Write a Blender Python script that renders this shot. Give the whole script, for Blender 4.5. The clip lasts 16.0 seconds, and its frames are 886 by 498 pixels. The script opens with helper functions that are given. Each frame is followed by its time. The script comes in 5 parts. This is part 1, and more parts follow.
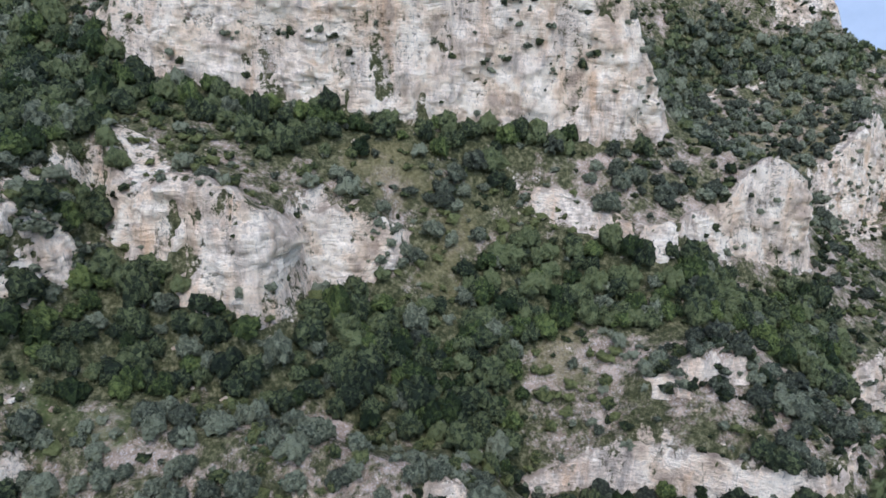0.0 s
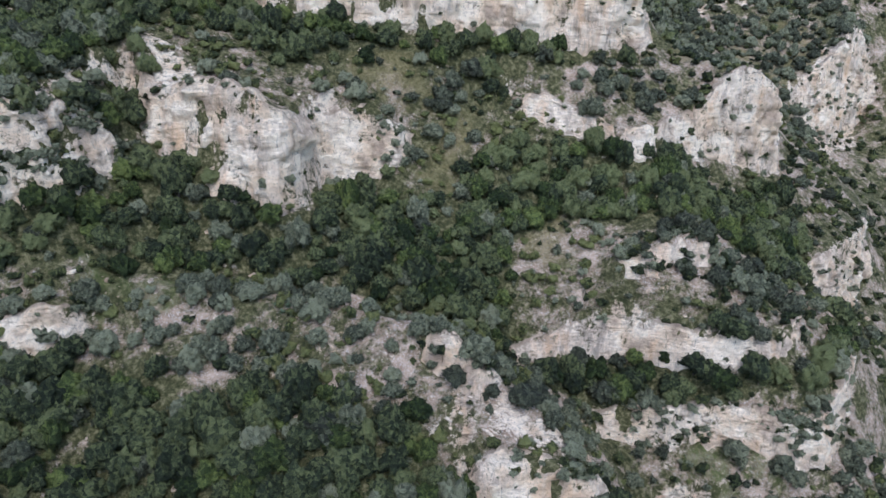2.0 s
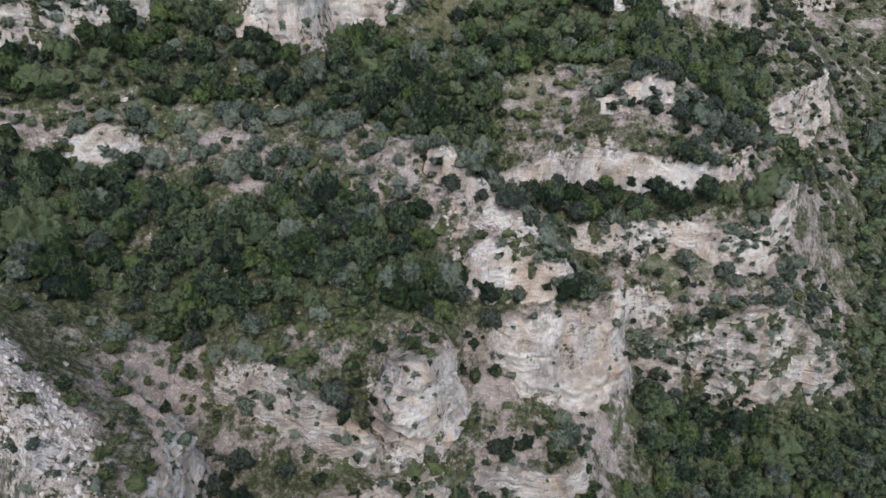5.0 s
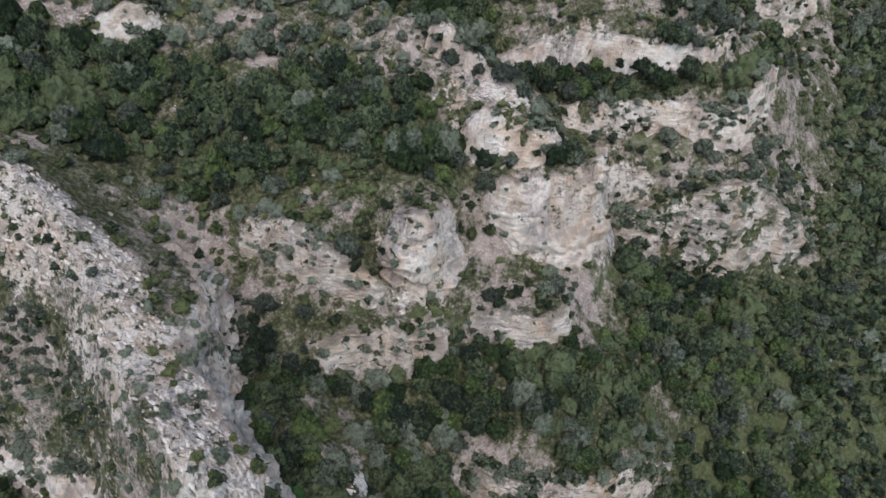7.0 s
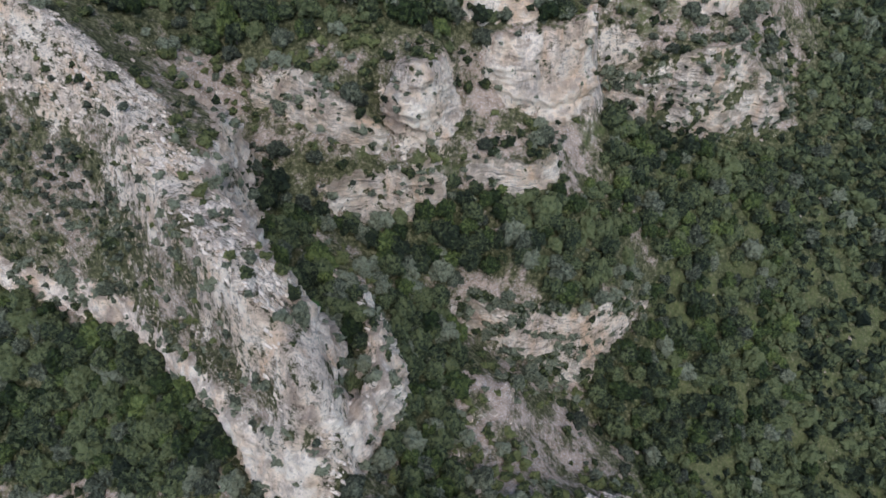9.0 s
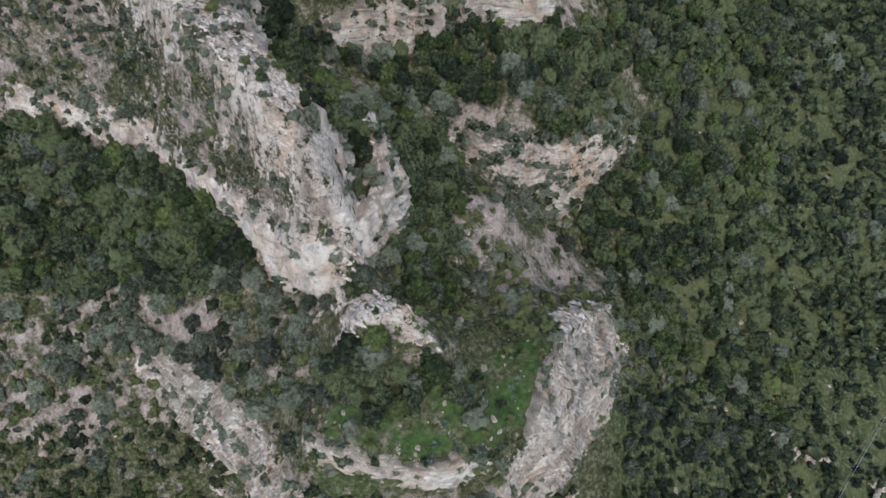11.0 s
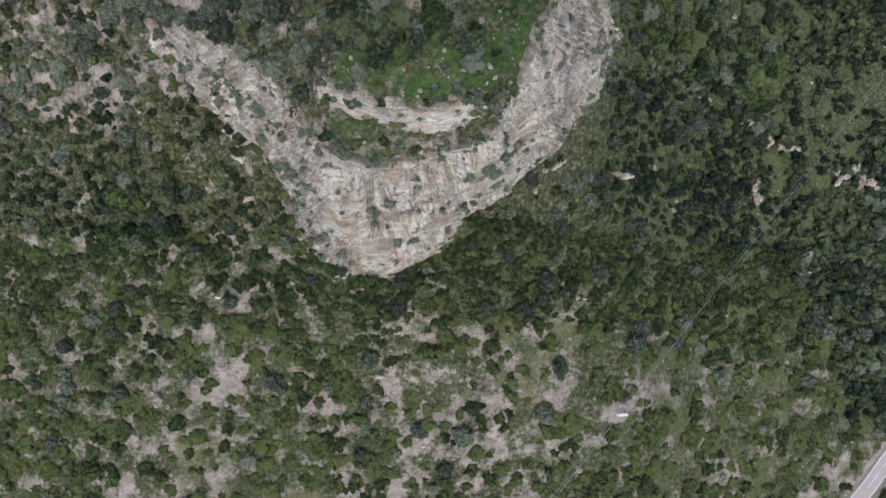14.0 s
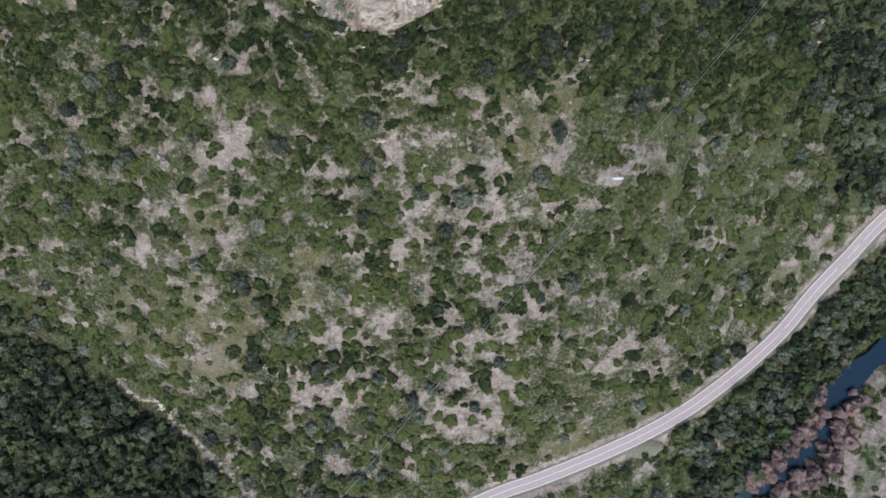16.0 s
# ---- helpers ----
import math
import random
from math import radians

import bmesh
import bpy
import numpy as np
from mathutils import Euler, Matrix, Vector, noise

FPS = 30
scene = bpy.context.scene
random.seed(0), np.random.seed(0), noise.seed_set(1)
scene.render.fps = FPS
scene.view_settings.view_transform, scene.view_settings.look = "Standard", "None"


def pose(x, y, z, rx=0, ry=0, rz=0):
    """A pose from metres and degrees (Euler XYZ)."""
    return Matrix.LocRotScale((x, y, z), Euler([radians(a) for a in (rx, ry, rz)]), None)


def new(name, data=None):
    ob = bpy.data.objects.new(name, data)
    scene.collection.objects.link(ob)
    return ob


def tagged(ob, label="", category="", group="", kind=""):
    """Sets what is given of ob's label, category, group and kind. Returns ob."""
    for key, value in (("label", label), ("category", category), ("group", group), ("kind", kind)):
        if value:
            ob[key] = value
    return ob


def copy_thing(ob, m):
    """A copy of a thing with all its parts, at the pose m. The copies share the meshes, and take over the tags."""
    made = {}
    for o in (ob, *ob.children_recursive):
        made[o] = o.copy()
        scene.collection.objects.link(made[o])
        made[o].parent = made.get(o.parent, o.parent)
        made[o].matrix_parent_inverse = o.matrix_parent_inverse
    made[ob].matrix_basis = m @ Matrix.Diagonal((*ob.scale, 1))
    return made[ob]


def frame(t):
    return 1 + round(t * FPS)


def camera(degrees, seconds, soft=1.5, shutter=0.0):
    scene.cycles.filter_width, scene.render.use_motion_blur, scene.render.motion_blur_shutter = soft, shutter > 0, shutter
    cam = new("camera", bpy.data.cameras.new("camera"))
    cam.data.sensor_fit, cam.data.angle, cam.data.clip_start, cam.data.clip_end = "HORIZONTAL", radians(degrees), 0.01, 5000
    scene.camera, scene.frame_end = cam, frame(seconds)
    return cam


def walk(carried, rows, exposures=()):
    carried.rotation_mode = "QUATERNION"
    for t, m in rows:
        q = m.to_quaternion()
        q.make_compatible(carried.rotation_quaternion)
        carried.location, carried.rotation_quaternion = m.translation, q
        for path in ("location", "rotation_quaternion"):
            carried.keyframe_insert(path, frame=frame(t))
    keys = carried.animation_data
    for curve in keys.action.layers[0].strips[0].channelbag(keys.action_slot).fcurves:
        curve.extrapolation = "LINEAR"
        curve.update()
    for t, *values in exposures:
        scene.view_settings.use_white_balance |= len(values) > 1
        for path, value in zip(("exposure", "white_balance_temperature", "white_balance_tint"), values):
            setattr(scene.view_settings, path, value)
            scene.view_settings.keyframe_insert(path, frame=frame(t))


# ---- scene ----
cam = camera(64.1, 16.0, soft=1.6)
METRES, EYE, TILT, LEAN, TURN = 220.0, 365.0, -18.8, 0.0, 0.0
ROWS = [
    (0.0, 0.0, 0.0, 0.0, 0.0, 0.0, -0.0),
    (0.5, -0.0, -0.03, -0.0104, -0.02, -1.47, -0.0),
    (1.0, -0.0001, -0.0598, -0.0206, -0.05, -2.95, 0.01),
    (1.5, -0.0003, -0.0895, -0.0306, -0.08, -4.45, 0.01),
    (2.0, -0.0004, -0.1189, -0.0417, -0.1, -5.93, 0.01),
    (2.5, -0.0003, -0.1483, -0.0525, -0.12, -7.44, 0.0),
    (3.0, -0.0005, -0.1779, -0.0624, -0.14, -8.99, 0.01),
    (3.5, -0.0007, -0.2076, -0.073, -0.18, -10.49, -0.0),
    (4.0, -0.0003, -0.2373, -0.0832, -0.19, -11.99, -0.0),
    (6.5, -0.0007, -0.3877, -0.1328, -0.21, -19.91, 0.0),
    (7.0, -0.001, -0.4181, -0.1417, -0.21, -21.73, -0.02),
    (7.5, -0.0014, -0.4485, -0.152, -0.23, -23.54, -0.07),
    (8.0, -0.0017, -0.4791, -0.1628, -0.28, -25.37, -0.09),
    (10.5, -0.0031, -0.6298, -0.2147, -0.42, -35.94, -0.17),
    (11.0, -0.0031, -0.6597, -0.2249, -0.42, -38.29, -0.15),
    (11.5, -0.0033, -0.6894, -0.2346, -0.42, -40.73, -0.15),
    (12.0, -0.0033, -0.7191, -0.2441, -0.42, -43.18, -0.14),
    (12.5, -0.0033, -0.7487, -0.2537, -0.42, -45.81, -0.13),
    (13.0, -0.0034, -0.7784, -0.264, -0.42, -49.15, -0.13),
    (13.5, -0.0035, -0.8082, -0.2739, -0.4, -52.51, -0.14),
    (14.0, -0.0038, -0.8373, -0.2838, -0.39, -55.87, -0.15),
    (14.5, -0.0038, -0.8661, -0.2941, -0.36, -59.2, -0.17),
    (15.0, -0.004, -0.8953, -0.304, -0.34, -62.54, -0.16),
    (15.5, -0.0039, -0.9218, -0.3129, -0.31, -66.24, -0.15),
    (16.0, -0.0043, -0.9467, -0.3217, -0.15, -69.93, -0.21),
]
walk(cam, [(t, pose(0, 0, EYE, TILT, LEAN, TURN) @ pose(METRES * x, METRES * y, METRES * z, 90 + pitch, roll, yaw)) for t, x, y, z, yaw, pitch, roll in ROWS],
     [(0.0, 0.53, 5440, 13), (4.0, 0.40, 5540, 13), (8.0, 0.33, 5640, 13), (11.0, 0.34, 5680, 12), (13.5, 0.30, 5720, 11), (16.0, 0.38, 5720, 11)])

# ---- world and light: an overcast day ----
world = bpy.data.worlds.new("overcast_sky")
scene.world = world
world.use_nodes = True
wn, wl = world.node_tree.nodes, world.node_tree.links
sky = wn.new("ShaderNodeTexSky")
sky.sky_type, sky.sun_disc = "NISHITA", False
sky.sun_elevation, sky.sun_rotation = radians(55), radians(200)
sky.air_density, sky.dust_density, sky.ozone_density = 1.0, 1.5, 1.0
wn["Background"].inputs["Strength"].default_value = 0.15
wl.new(sky.outputs["Color"], wn["Background"].inputs["Color"])
sun = new("sun", bpy.data.lights.new("sun", "SUN"))
sun.data.energy, sun.data.angle, sun.data.color = 1.5, radians(28), (1.0, 0.98, 0.95)
sun.matrix_world = pose(0, 0, 600, 35, 0, 20)


# -- terrain --
def hash3(ix, iy, iz, seed):
    h = (ix * 374761393 + iy * 668265263 + iz * 1442695041 + seed * 974634777) & 0xFFFFFFFF
    h = ((h ^ (h >> 13)) * 1274126177) & 0xFFFFFFFF
    h = ((h ^ (h >> 15)) * 2246822519) & 0xFFFFFFFF
    return ((h ^ (h >> 16)) & 0xFFFFFF) / float(0xFFFFFF)


def vnoise(x, y, z, seed=0):
    """Smooth value noise, -1 to 1."""
    x, y, z = np.broadcast_arrays(x, y, z)
    fx, fy, fz = np.floor(x), np.floor(y), np.floor(z)
    ix, iy, iz = fx.astype(np.int64), fy.astype(np.int64), fz.astype(np.int64)
    u, v, w = x - fx, y - fy, z - fz
    u, v, w = u * u * (3 - 2 * u), v * v * (3 - 2 * v), w * w * (3 - 2 * w)
    out = 0
    for a in (0, 1):
        for b in (0, 1):
            for c in (0, 1):
                k = (u if a else 1 - u) * (v if b else 1 - v) * (w if c else 1 - w)
                out = out + k * hash3(ix + a, iy + b, iz + c, seed)
    return out * 2 - 1


def fbm(x, y, z, octaves=4, seed=0, gain=0.5):
    out, amp = 0, 1.0
    for o in range(octaves):
        out = out + amp * vnoise(x, y, z, seed + o)
        x, y, z, amp = x * 2.03, y * 2.03, z * 2.03, amp * gain
    return out


# Cliffs, each walked with its face on the right hand: (x, y, foot z, top z), all at the middle of the face,
# or (foot x, y, z, top x, y, z) where the face lies back.
CLIFFS = {}
CLIFFS["upper_wall"] = (5, [(-116, 243, 357, 363), (-104, 238, 350, 370), (-84, 239, 342, 380), (-58, 241, 336, 392), (-18, 245, 330, 402), (9, 250, 327, 402),
                            (35, 252, 324, 400), (54, 252, 322, 386), (67, 254, 321, 364), (77, 258, 321, 338), (83, 270, 322, 335)])
CLIFFS["west_buttress"] = (5, [(-99, 202, 318, 333), (-90, 191, 303, 318), (-75, 183.5, 297, 323), (-58, 177, 289, 320), (-49, 173.5, 284, 316), (-44, 184, 286, 313), (-41, 203, 284, 305),
                               (-26, 206, 286, 306), (-17, 208, 289, 303), (-11, 215, 292, 299)])
CLIFFS["west_wall"] = (5, [(-165, 152, 290, 314), (-140, 150, 291, 318), (-118, 154, 294, 321), (-109, 156, 296, 320), (-103, 169, 296, 318), (-98, 182, 300, 312)])
CLIFFS["east_wall"] = (4, [(24, 234, 301, 307), (42, 226.5, 297, 306), (60, 221.5, 293, 299), (71, 216, 289, 298), (85, 227, 286, 299), (99, 236, 283, 301), (115, 243, 278, 315),
                           (131, 248, 271, 307), (136, 256, 275, 300), (145, 273, 281, 289)])
CLIFFS["far_wall"] = (6, [(188, 352, 268, 288), (204, 358, 258, 292), (219, 367, 252, 300), (234, 383, 250, 311), (252, 398, 256, 300)])
CLIFFS["upper_ledge_wall"] = (3, [(19, 164, 236, 240), (33, 167.5, 237, 243), (54, 169, 236, 247), (75, 160.5, 239, 250), (91, 157.5, 240, 250), (103, 159, 243, 250), (115, 165, 247, 252)])
CLIFFS["lower_ledge_wall"] = (3, [(44, 150, 222, 226), (58, 150, 217, 228), (66, 148, 216, 229), (79, 148, 218, 231), (96, 145, 219, 230), (112, 143, 214, 228), (124, 152, 210, 231),
                                  (133, 164, 214, 233), (141, 174, 216, 232)])
CLIFFS["east_block"] = (5, [(136, 210, 237, 246), (150, 216, 231, 252), (166, 228, 221, 251), (174, 240, 222, 250), (186, 256, 228, 248)])
CLIFFS["spur_step"] = (3, [(56, 178, 262, 265), (68, 176, 263, 271), (77, 178, 265, 275), (90, 181, 264, 270)])
CLIFFS["west_step"] = (3, [(-119, 128, 266, 271), (-108, 129, 264, 273), (-99, 131, 263, 275), (-93, 137, 264, 268)])
CLIFFS["knoll_face"] = (3, [(-6, 125, 264, 270), (1, 123, 262, 272), (8, 118, 260, 267), (14, 119, 257, 262)])
CLIFFS["notch_wall"] = (4, [(4, 105, 237, 243), (11, 102, 236, 250), (20, 100, 236, 252), (30, 98, 236, 249), (36, 99, 238, 246), (39, 107, 240, 246)])
CLIFFS["nose_wall"] = (5, [(14, 92, 221, 229), (22, 88, 212, 232), (32, 87, 206, 234), (42, 88, 203, 236), (52, 93, 202, 238), (58, 102, 204, 235)])
CLIFFS["tower"] = (5, [(-17, 72, 217, 234), (-14, 64, 213, 238), (-7, 63, 211, 239), (0, 68, 208, 237), (3, 75, 209, 233), (4, 84, 215, 232)])
CLIFFS["west_band"] = (5, [(-68, 80, 217, 225), (-53, 74, 216, 230), (-47, 70, 214, 232), (-37, 66, 213, 227), (-27, 62, 212, 221), (-16, 58, 209, 214)])
CLIFFS["lower_band"] = (4, [(-41, 50, 190, 196), (-30, 51, 186, 200), (-17, 52, 184, 200), (-2, 55.5, 187, 203), (3, 58.5, 190, 201)])
CLIFFS["lower_band_east"] = (4, [(7, 62, 191, 199), (18, 63, 190, 201), (31, 59, 190, 200), (39, 64, 193, 201), (43, 71, 196, 203)])
CLIFFS["east_face"] = (10, [(67, 128, 182, 190), (78, 123, 177, 194), (92, 121, 174, 198), (108, 121, 170, 204), (126, 126, 164, 203), (144, 129, 161, 188), (155, 142, 168, 185), (158, 166, 184, 196)])
CLIFFS["bowl_wall"] = (9, [(8, 31, 157, 165), (20, 22, 150, 165), (34, 22, 139, 163), (48, 22, 130, 161), (62, 28, 133, 159), (74, 38, 141, 157), (79, 50, 148, 158)])
CLIFFS["ridge_lip"] = (5, [(-162, 31, 179, 186), (-146, 26, 180, 188), (-124, 19.5, 179, 188), (-106, 11.5, 180, 190), (-86, -2.5, 181, 192), (-63, -25, 181, 196), (-50, -39, 178, 200), (-38, -49, 184, 206),
                           (-29, -54, 190, 208)])
CLIFFS["ridge_east"] = (7, [(-26, -46, 198, 216), (-25, -34, 197, 222), (-31, -18, 197, 226), (-40, -6, 200, 230), (-51, 8, 204, 233), (-60, 22, 205, 235), (-62, 40, 203, 232), (-67, 56, 204, 229), (-80, 66, 214, 232)])
CLIFFS["fin_east"] = (4, [(-22, -46, 190, 205), (-17, -34, 184, 205), (-14, -24, 180, 205), (-14, -11, 178, 204), (-23, 6, 182, 202), (-32, 17, 186, 200)])
CLIFFS["head_step"] = (3, [(-36, -93, 174, 181), (-28, -96, 171, 178), (-15, -99, 170, 178), (-3, -100.5, 169, 178), (14, -97.5, 173, 178)])
CLIFFS["head_wall"] = (0, [(-100, -55, 139, -95, -50, 148), (-78, -79, 120, -68, -70, 160), (-60, -95, 119, -48, -90, 161), (-48, -121, 110, -41, -102, 160), (-30, -133, 99, -26, -110, 160),
                           (-11, -126, 104, -8, -110, 158), (8, -112, 116, 6, -107, 163), (20, -106, 118, 15, -104, 167), (36, -92, 121, 25, -88, 175), (50, -78, 119, 31, -74, 178),
                           (60, -64, 118, 38, -58, 172), (67, -48, 116, 51, -44, 156), (72, -37, 114, 61, -32, 141)])

# Ridges, gullies, terraces and slopes: lines of (x, y, z).
SLOPES = {}
SLOPES["south_apron"] = [[(-44, -125, 104), (-28, -130, 97), (-5, -128, 101), (25, -122, 104), (60, -100, 102), (76, -90, 99), (96, -46, 96)],
                         [(-99, -115, 86), (-41, -141, 90), (10, -142, 88), (50, -140, 88), (74, -118, 84)],
                         [(-150, -150, 68), (-116, -174, 64), (-87, -181, 62), (-24, -172, 69), (30, -176, 70), (76, -183, 68), (120, -151, 52)],
                         [(-181, -202, 38), (-135, -214, 46), (-97, -200, 49), (-34, -203, 57), (30, -203, 56), (90, -215, 45), (143, -227, 14)],
                         [(-195, -268, -6), (-150, -262, 10), (-88, -264, 20), (-22, -260, 24), (17, -250, 40), (80, -250, 36), (110, -262, 20)],
                         [(-223, -256, -12), (-190, -271, -14), (-154, -298, -16), (-137, -310, -17), (-100, -345, -18)], [(-200, -330, -8), (-220, -360, -4)],
                         [(-85, -312, 0), (-20, -318, 2), (10, -325, 0)]]
SLOPES["valley"] = [[(0, -352, -6), (29, -339, -5), (52, -331, -5), (82, -319, -5), (108, -307, -5), (132, -293, -5), (156, -275, -5), (177, -256, -5), (195, -235, -5), (213, -216, -4), (233, -195, -3), (300, -140, 2)],
                    [(140, -362, -17), (169, -342, -17), (184, -327, -17), (200, -309, -17), (215, -287, -17), (224, -275, -17), (239, -263, -17), (300, -225, -16)],
                    [(215, -345, -13), (250, -300, -11), (300, -280, -8)],
                    [(192, -132, 30), (240, -120, 26), (300, -110, 30)], [(140, -89, 66), (155, -64, 71), (191, -75, 60), (250, -70, 45), (300, -60, 50)],
                    [(112, 35, 129), (130, 10, 108), (174, -7, 80), (230, -10, 75), (300, 0, 78)], [(115, 84, 152), (165, 100, 147), (220, 110, 125), (300, 120, 120)],
                    [(175, 165, 180), (200, 172, 167), (250, 190, 160), (300, 200, 158)], [(205, 334, 245), (230, 330, 235), (300, 330, 220)], [(195, 240, 212), (230, 260, 205), (300, 270, 190)]]
SLOPES["west_side"] = [[(-55, -41, 181), (-96, -22, 171), (-131, 6, 176), (-165, 15, 174)], [(-49, -75, 173), (-80, -45, 165), (-122, -33, 145), (-138, -33, 136), (-150, -36, 131), (-220, -40, 118)],
                       [(-99, -72, 125), (-144, -74, 108), (-220, -80, 92)], [(-119, -100, 99), (-164, -118, 81), (-220, -130, 66)], [(-181, -202, 38), (-220, -215, 26)]]
SLOPES["ridge"] = [[(-160, 75, 268), (-116, 59, 261), (-104, 52, 256), (-87, 33, 247), (-70, 4, 238), (-58, -8, 240), (-46, -23, 239), (-37, -31, 233), (-31, -42, 224)],
                   [(-95, 70, 238), (-80, 88, 229), (-66, 84, 228)], [(-150, 50, 225), (-112, 28, 208), (-90, 10, 205), (-66, -15, 207), (-48, -33, 212)]]
SLOPES["fin"] = [[(-37, 24, 190), (-34, 14, 200), (-26, 5, 202), (-18, -11, 205), (-18, -25, 205), (-22, -36, 207), (-27, -47, 210)],
                 [(-46, 20, 196), (-38, 4, 197), (-28, -12, 196), (-24, -28, 197)], [(-24, -60, 197), (-20, -71, 201), (-12, -63, 200), (-2, -73, 195)]]
SLOPES["head_top"] = [[(-33, -90, 182), (3, -95, 179), (22, -86, 177)], [(-20, -78, 194), (5, -82, 183), (28, -72, 179)], [(16, -50, 173), (30, -58, 175), (40, -48, 162)],
                      [(0, -45, 170), (13, -27, 165), (22, -4, 165)], [(33, -12, 146), (46, -21, 137), (62, -25, 130)], [(-25, -102, 166), (-4, -104, 164), (13, -102, 168)], [(40, -25, 141), (48, -34, 145)]]
SLOPES["bowl"] = [[(-32, 40, 184), (-12, 30, 176), (0, 15, 170), (5, 0, 168), (16, -11, 167)], [(-5, 44, 182), (20, 46, 183), (30, 37, 181), (60, 50, 172), (77, 66, 166)],
                  [(85, 50, 145), (100, 60, 148)], [(55, 5, 122), (80, 0, 112), (95, 5, 115)], [(52, 72, 186), (62, 90, 190), (66, 108, 196)], [(-62, 44, 200), (-50, 36, 194), (-45, 45, 193)]]
SLOPES["hollow"] = [[(-91, 151, 275), (-60, 143, 272), (-30, 138, 271), (-8, 131, 271)], [(-82, 163, 276), (-45, 158, 267), (-10, 155, 259), (7, 178, 257), (14, 160, 250)],
                    [(-39, 127, 262), (-16, 115, 259), (0, 112, 255)], [(-91, 105, 243), (-64, 95, 241), (-42, 102, 252), (-20, 95, 248), (0, 95, 240)], [(-60, 84, 232), (-30, 80, 232), (-15, 84, 236)],
                    [(-98, 120, 256), (-60, 118, 255)], [(20, 118, 258), (30, 108, 252), (37, 104, 248)], [(30, 140, 236), (42, 128, 226), (52, 115, 210)], [(5, 150, 258), (15, 140, 252)]]
SLOPES["terraces"] = [[(-80, 230, 336), (-40, 232, 327), (0, 240, 323), (40, 241, 317), (65, 243, 315)], [(-50, 200, 312), (-20, 225, 316), (20, 240, 312)], [(60, 232, 308), (90, 250, 312), (105, 255, 316)],
                      [(-20, 192, 274), (10, 205, 279), (42, 200, 270), (60, 205, 276)], [(97, 209, 268), (101, 229, 273), (118, 222, 262)], [(60, 172, 255), (80, 168, 256), (100, 170, 257)],
                      [(40, 157, 231), (66, 157, 231), (90, 150, 233), (110, 151, 237)], [(62, 138, 211), (87, 136, 212), (102, 131, 205), (126, 146, 209)], [(120, 190, 250), (137, 185, 240), (150, 200, 232)],
                      [(120, 168, 240), (128, 158, 232)], [(-70, 130, 264), (-50, 133, 265)], [(40, 180, 258), (55, 170, 248)]]
SLOPES["heights"] = [[(-120, 300, 420), (0, 310, 430), (36, 320, 418)], [(80, 275, 338), (72, 300, 352), (70, 340, 360)], [(-220, 290, 395), (-165, 262, 372), (-130, 238, 350), (-112, 220, 340)], [(-220, 200, 350), (-160, 180, 326), (-125, 175, 325), (-105, 195, 330)],
                     [(90, 285, 318), (110, 320, 310), (133, 393, 312), (171, 426, 329), (205, 440, 336)], [(85, 400, 362), (110, 440, 374), (150, 462, 378), (225, 470, 379), (242, 463, 368), (249, 462, 354), (252, 461, 345), (266, 461, 340), (285, 455, 333), (300, 445, 330)],
                     [(135, 300, 296), (160, 330, 288), (190, 365, 291), (225, 400, 311)], [(-220, 130, 292), (-160, 135, 284), (-130, 140, 284)], [(-220, 90, 285), (-160, 95, 268), (-120, 100, 254)], [(100, 480, 390), (-100, 480, 470)]]

STEP, WEST, EAST, SOUTH, NORTH = 2.0, -220.0, 300.0, -362.0, 480.0


def outward(p):
    """Unit normals to the right hand of a line."""
    d = np.gradient(p, axis=0)
    d = d / np.linalg.norm(d, axis=1)[:, None]
    return np.stack([d[:, 1], -d[:, 0]], 1)


def smooth_line(p, step):
    """Catmull-Rom through the rows of p, about step apart in plan."""
    p = np.asarray(p, float)
    q = np.vstack([2 * p[0] - p[1], p, 2 * p[-1] - p[-2]])
    out = []
    for i in range(1, len(q) - 2):
        n = max(2, int(np.linalg.norm(q[i + 1, :2] - q[i, :2]) / step))
        t = (np.arange(n) / n)[:, None]
        a, b, c, d = q[i - 1], q[i], q[i + 1], q[i + 2]
        out.append(0.5 * (2 * b + (c - a) * t + (2 * a - 5 * b + 4 * c - d) * t ** 2 + (3 * b - a - 3 * c + d) * t ** 3))
    return np.vstack(out + [p[-1:]])


def face_lines(lean, rows, step=1.0):
    """Foot and top line of a cliff, point by point."""
    rows = np.asarray(rows, float)
    if rows.shape[1] == 4:
        n = outward(rows[:, :2]) * lean / 2
        rows = np.column_stack([rows[:, :2] + n, rows[:, 2], rows[:, :2] - n, rows[:, 3]])
    rows = smooth_line(rows, step)
    return rows[:, :3], rows[:, 3:]


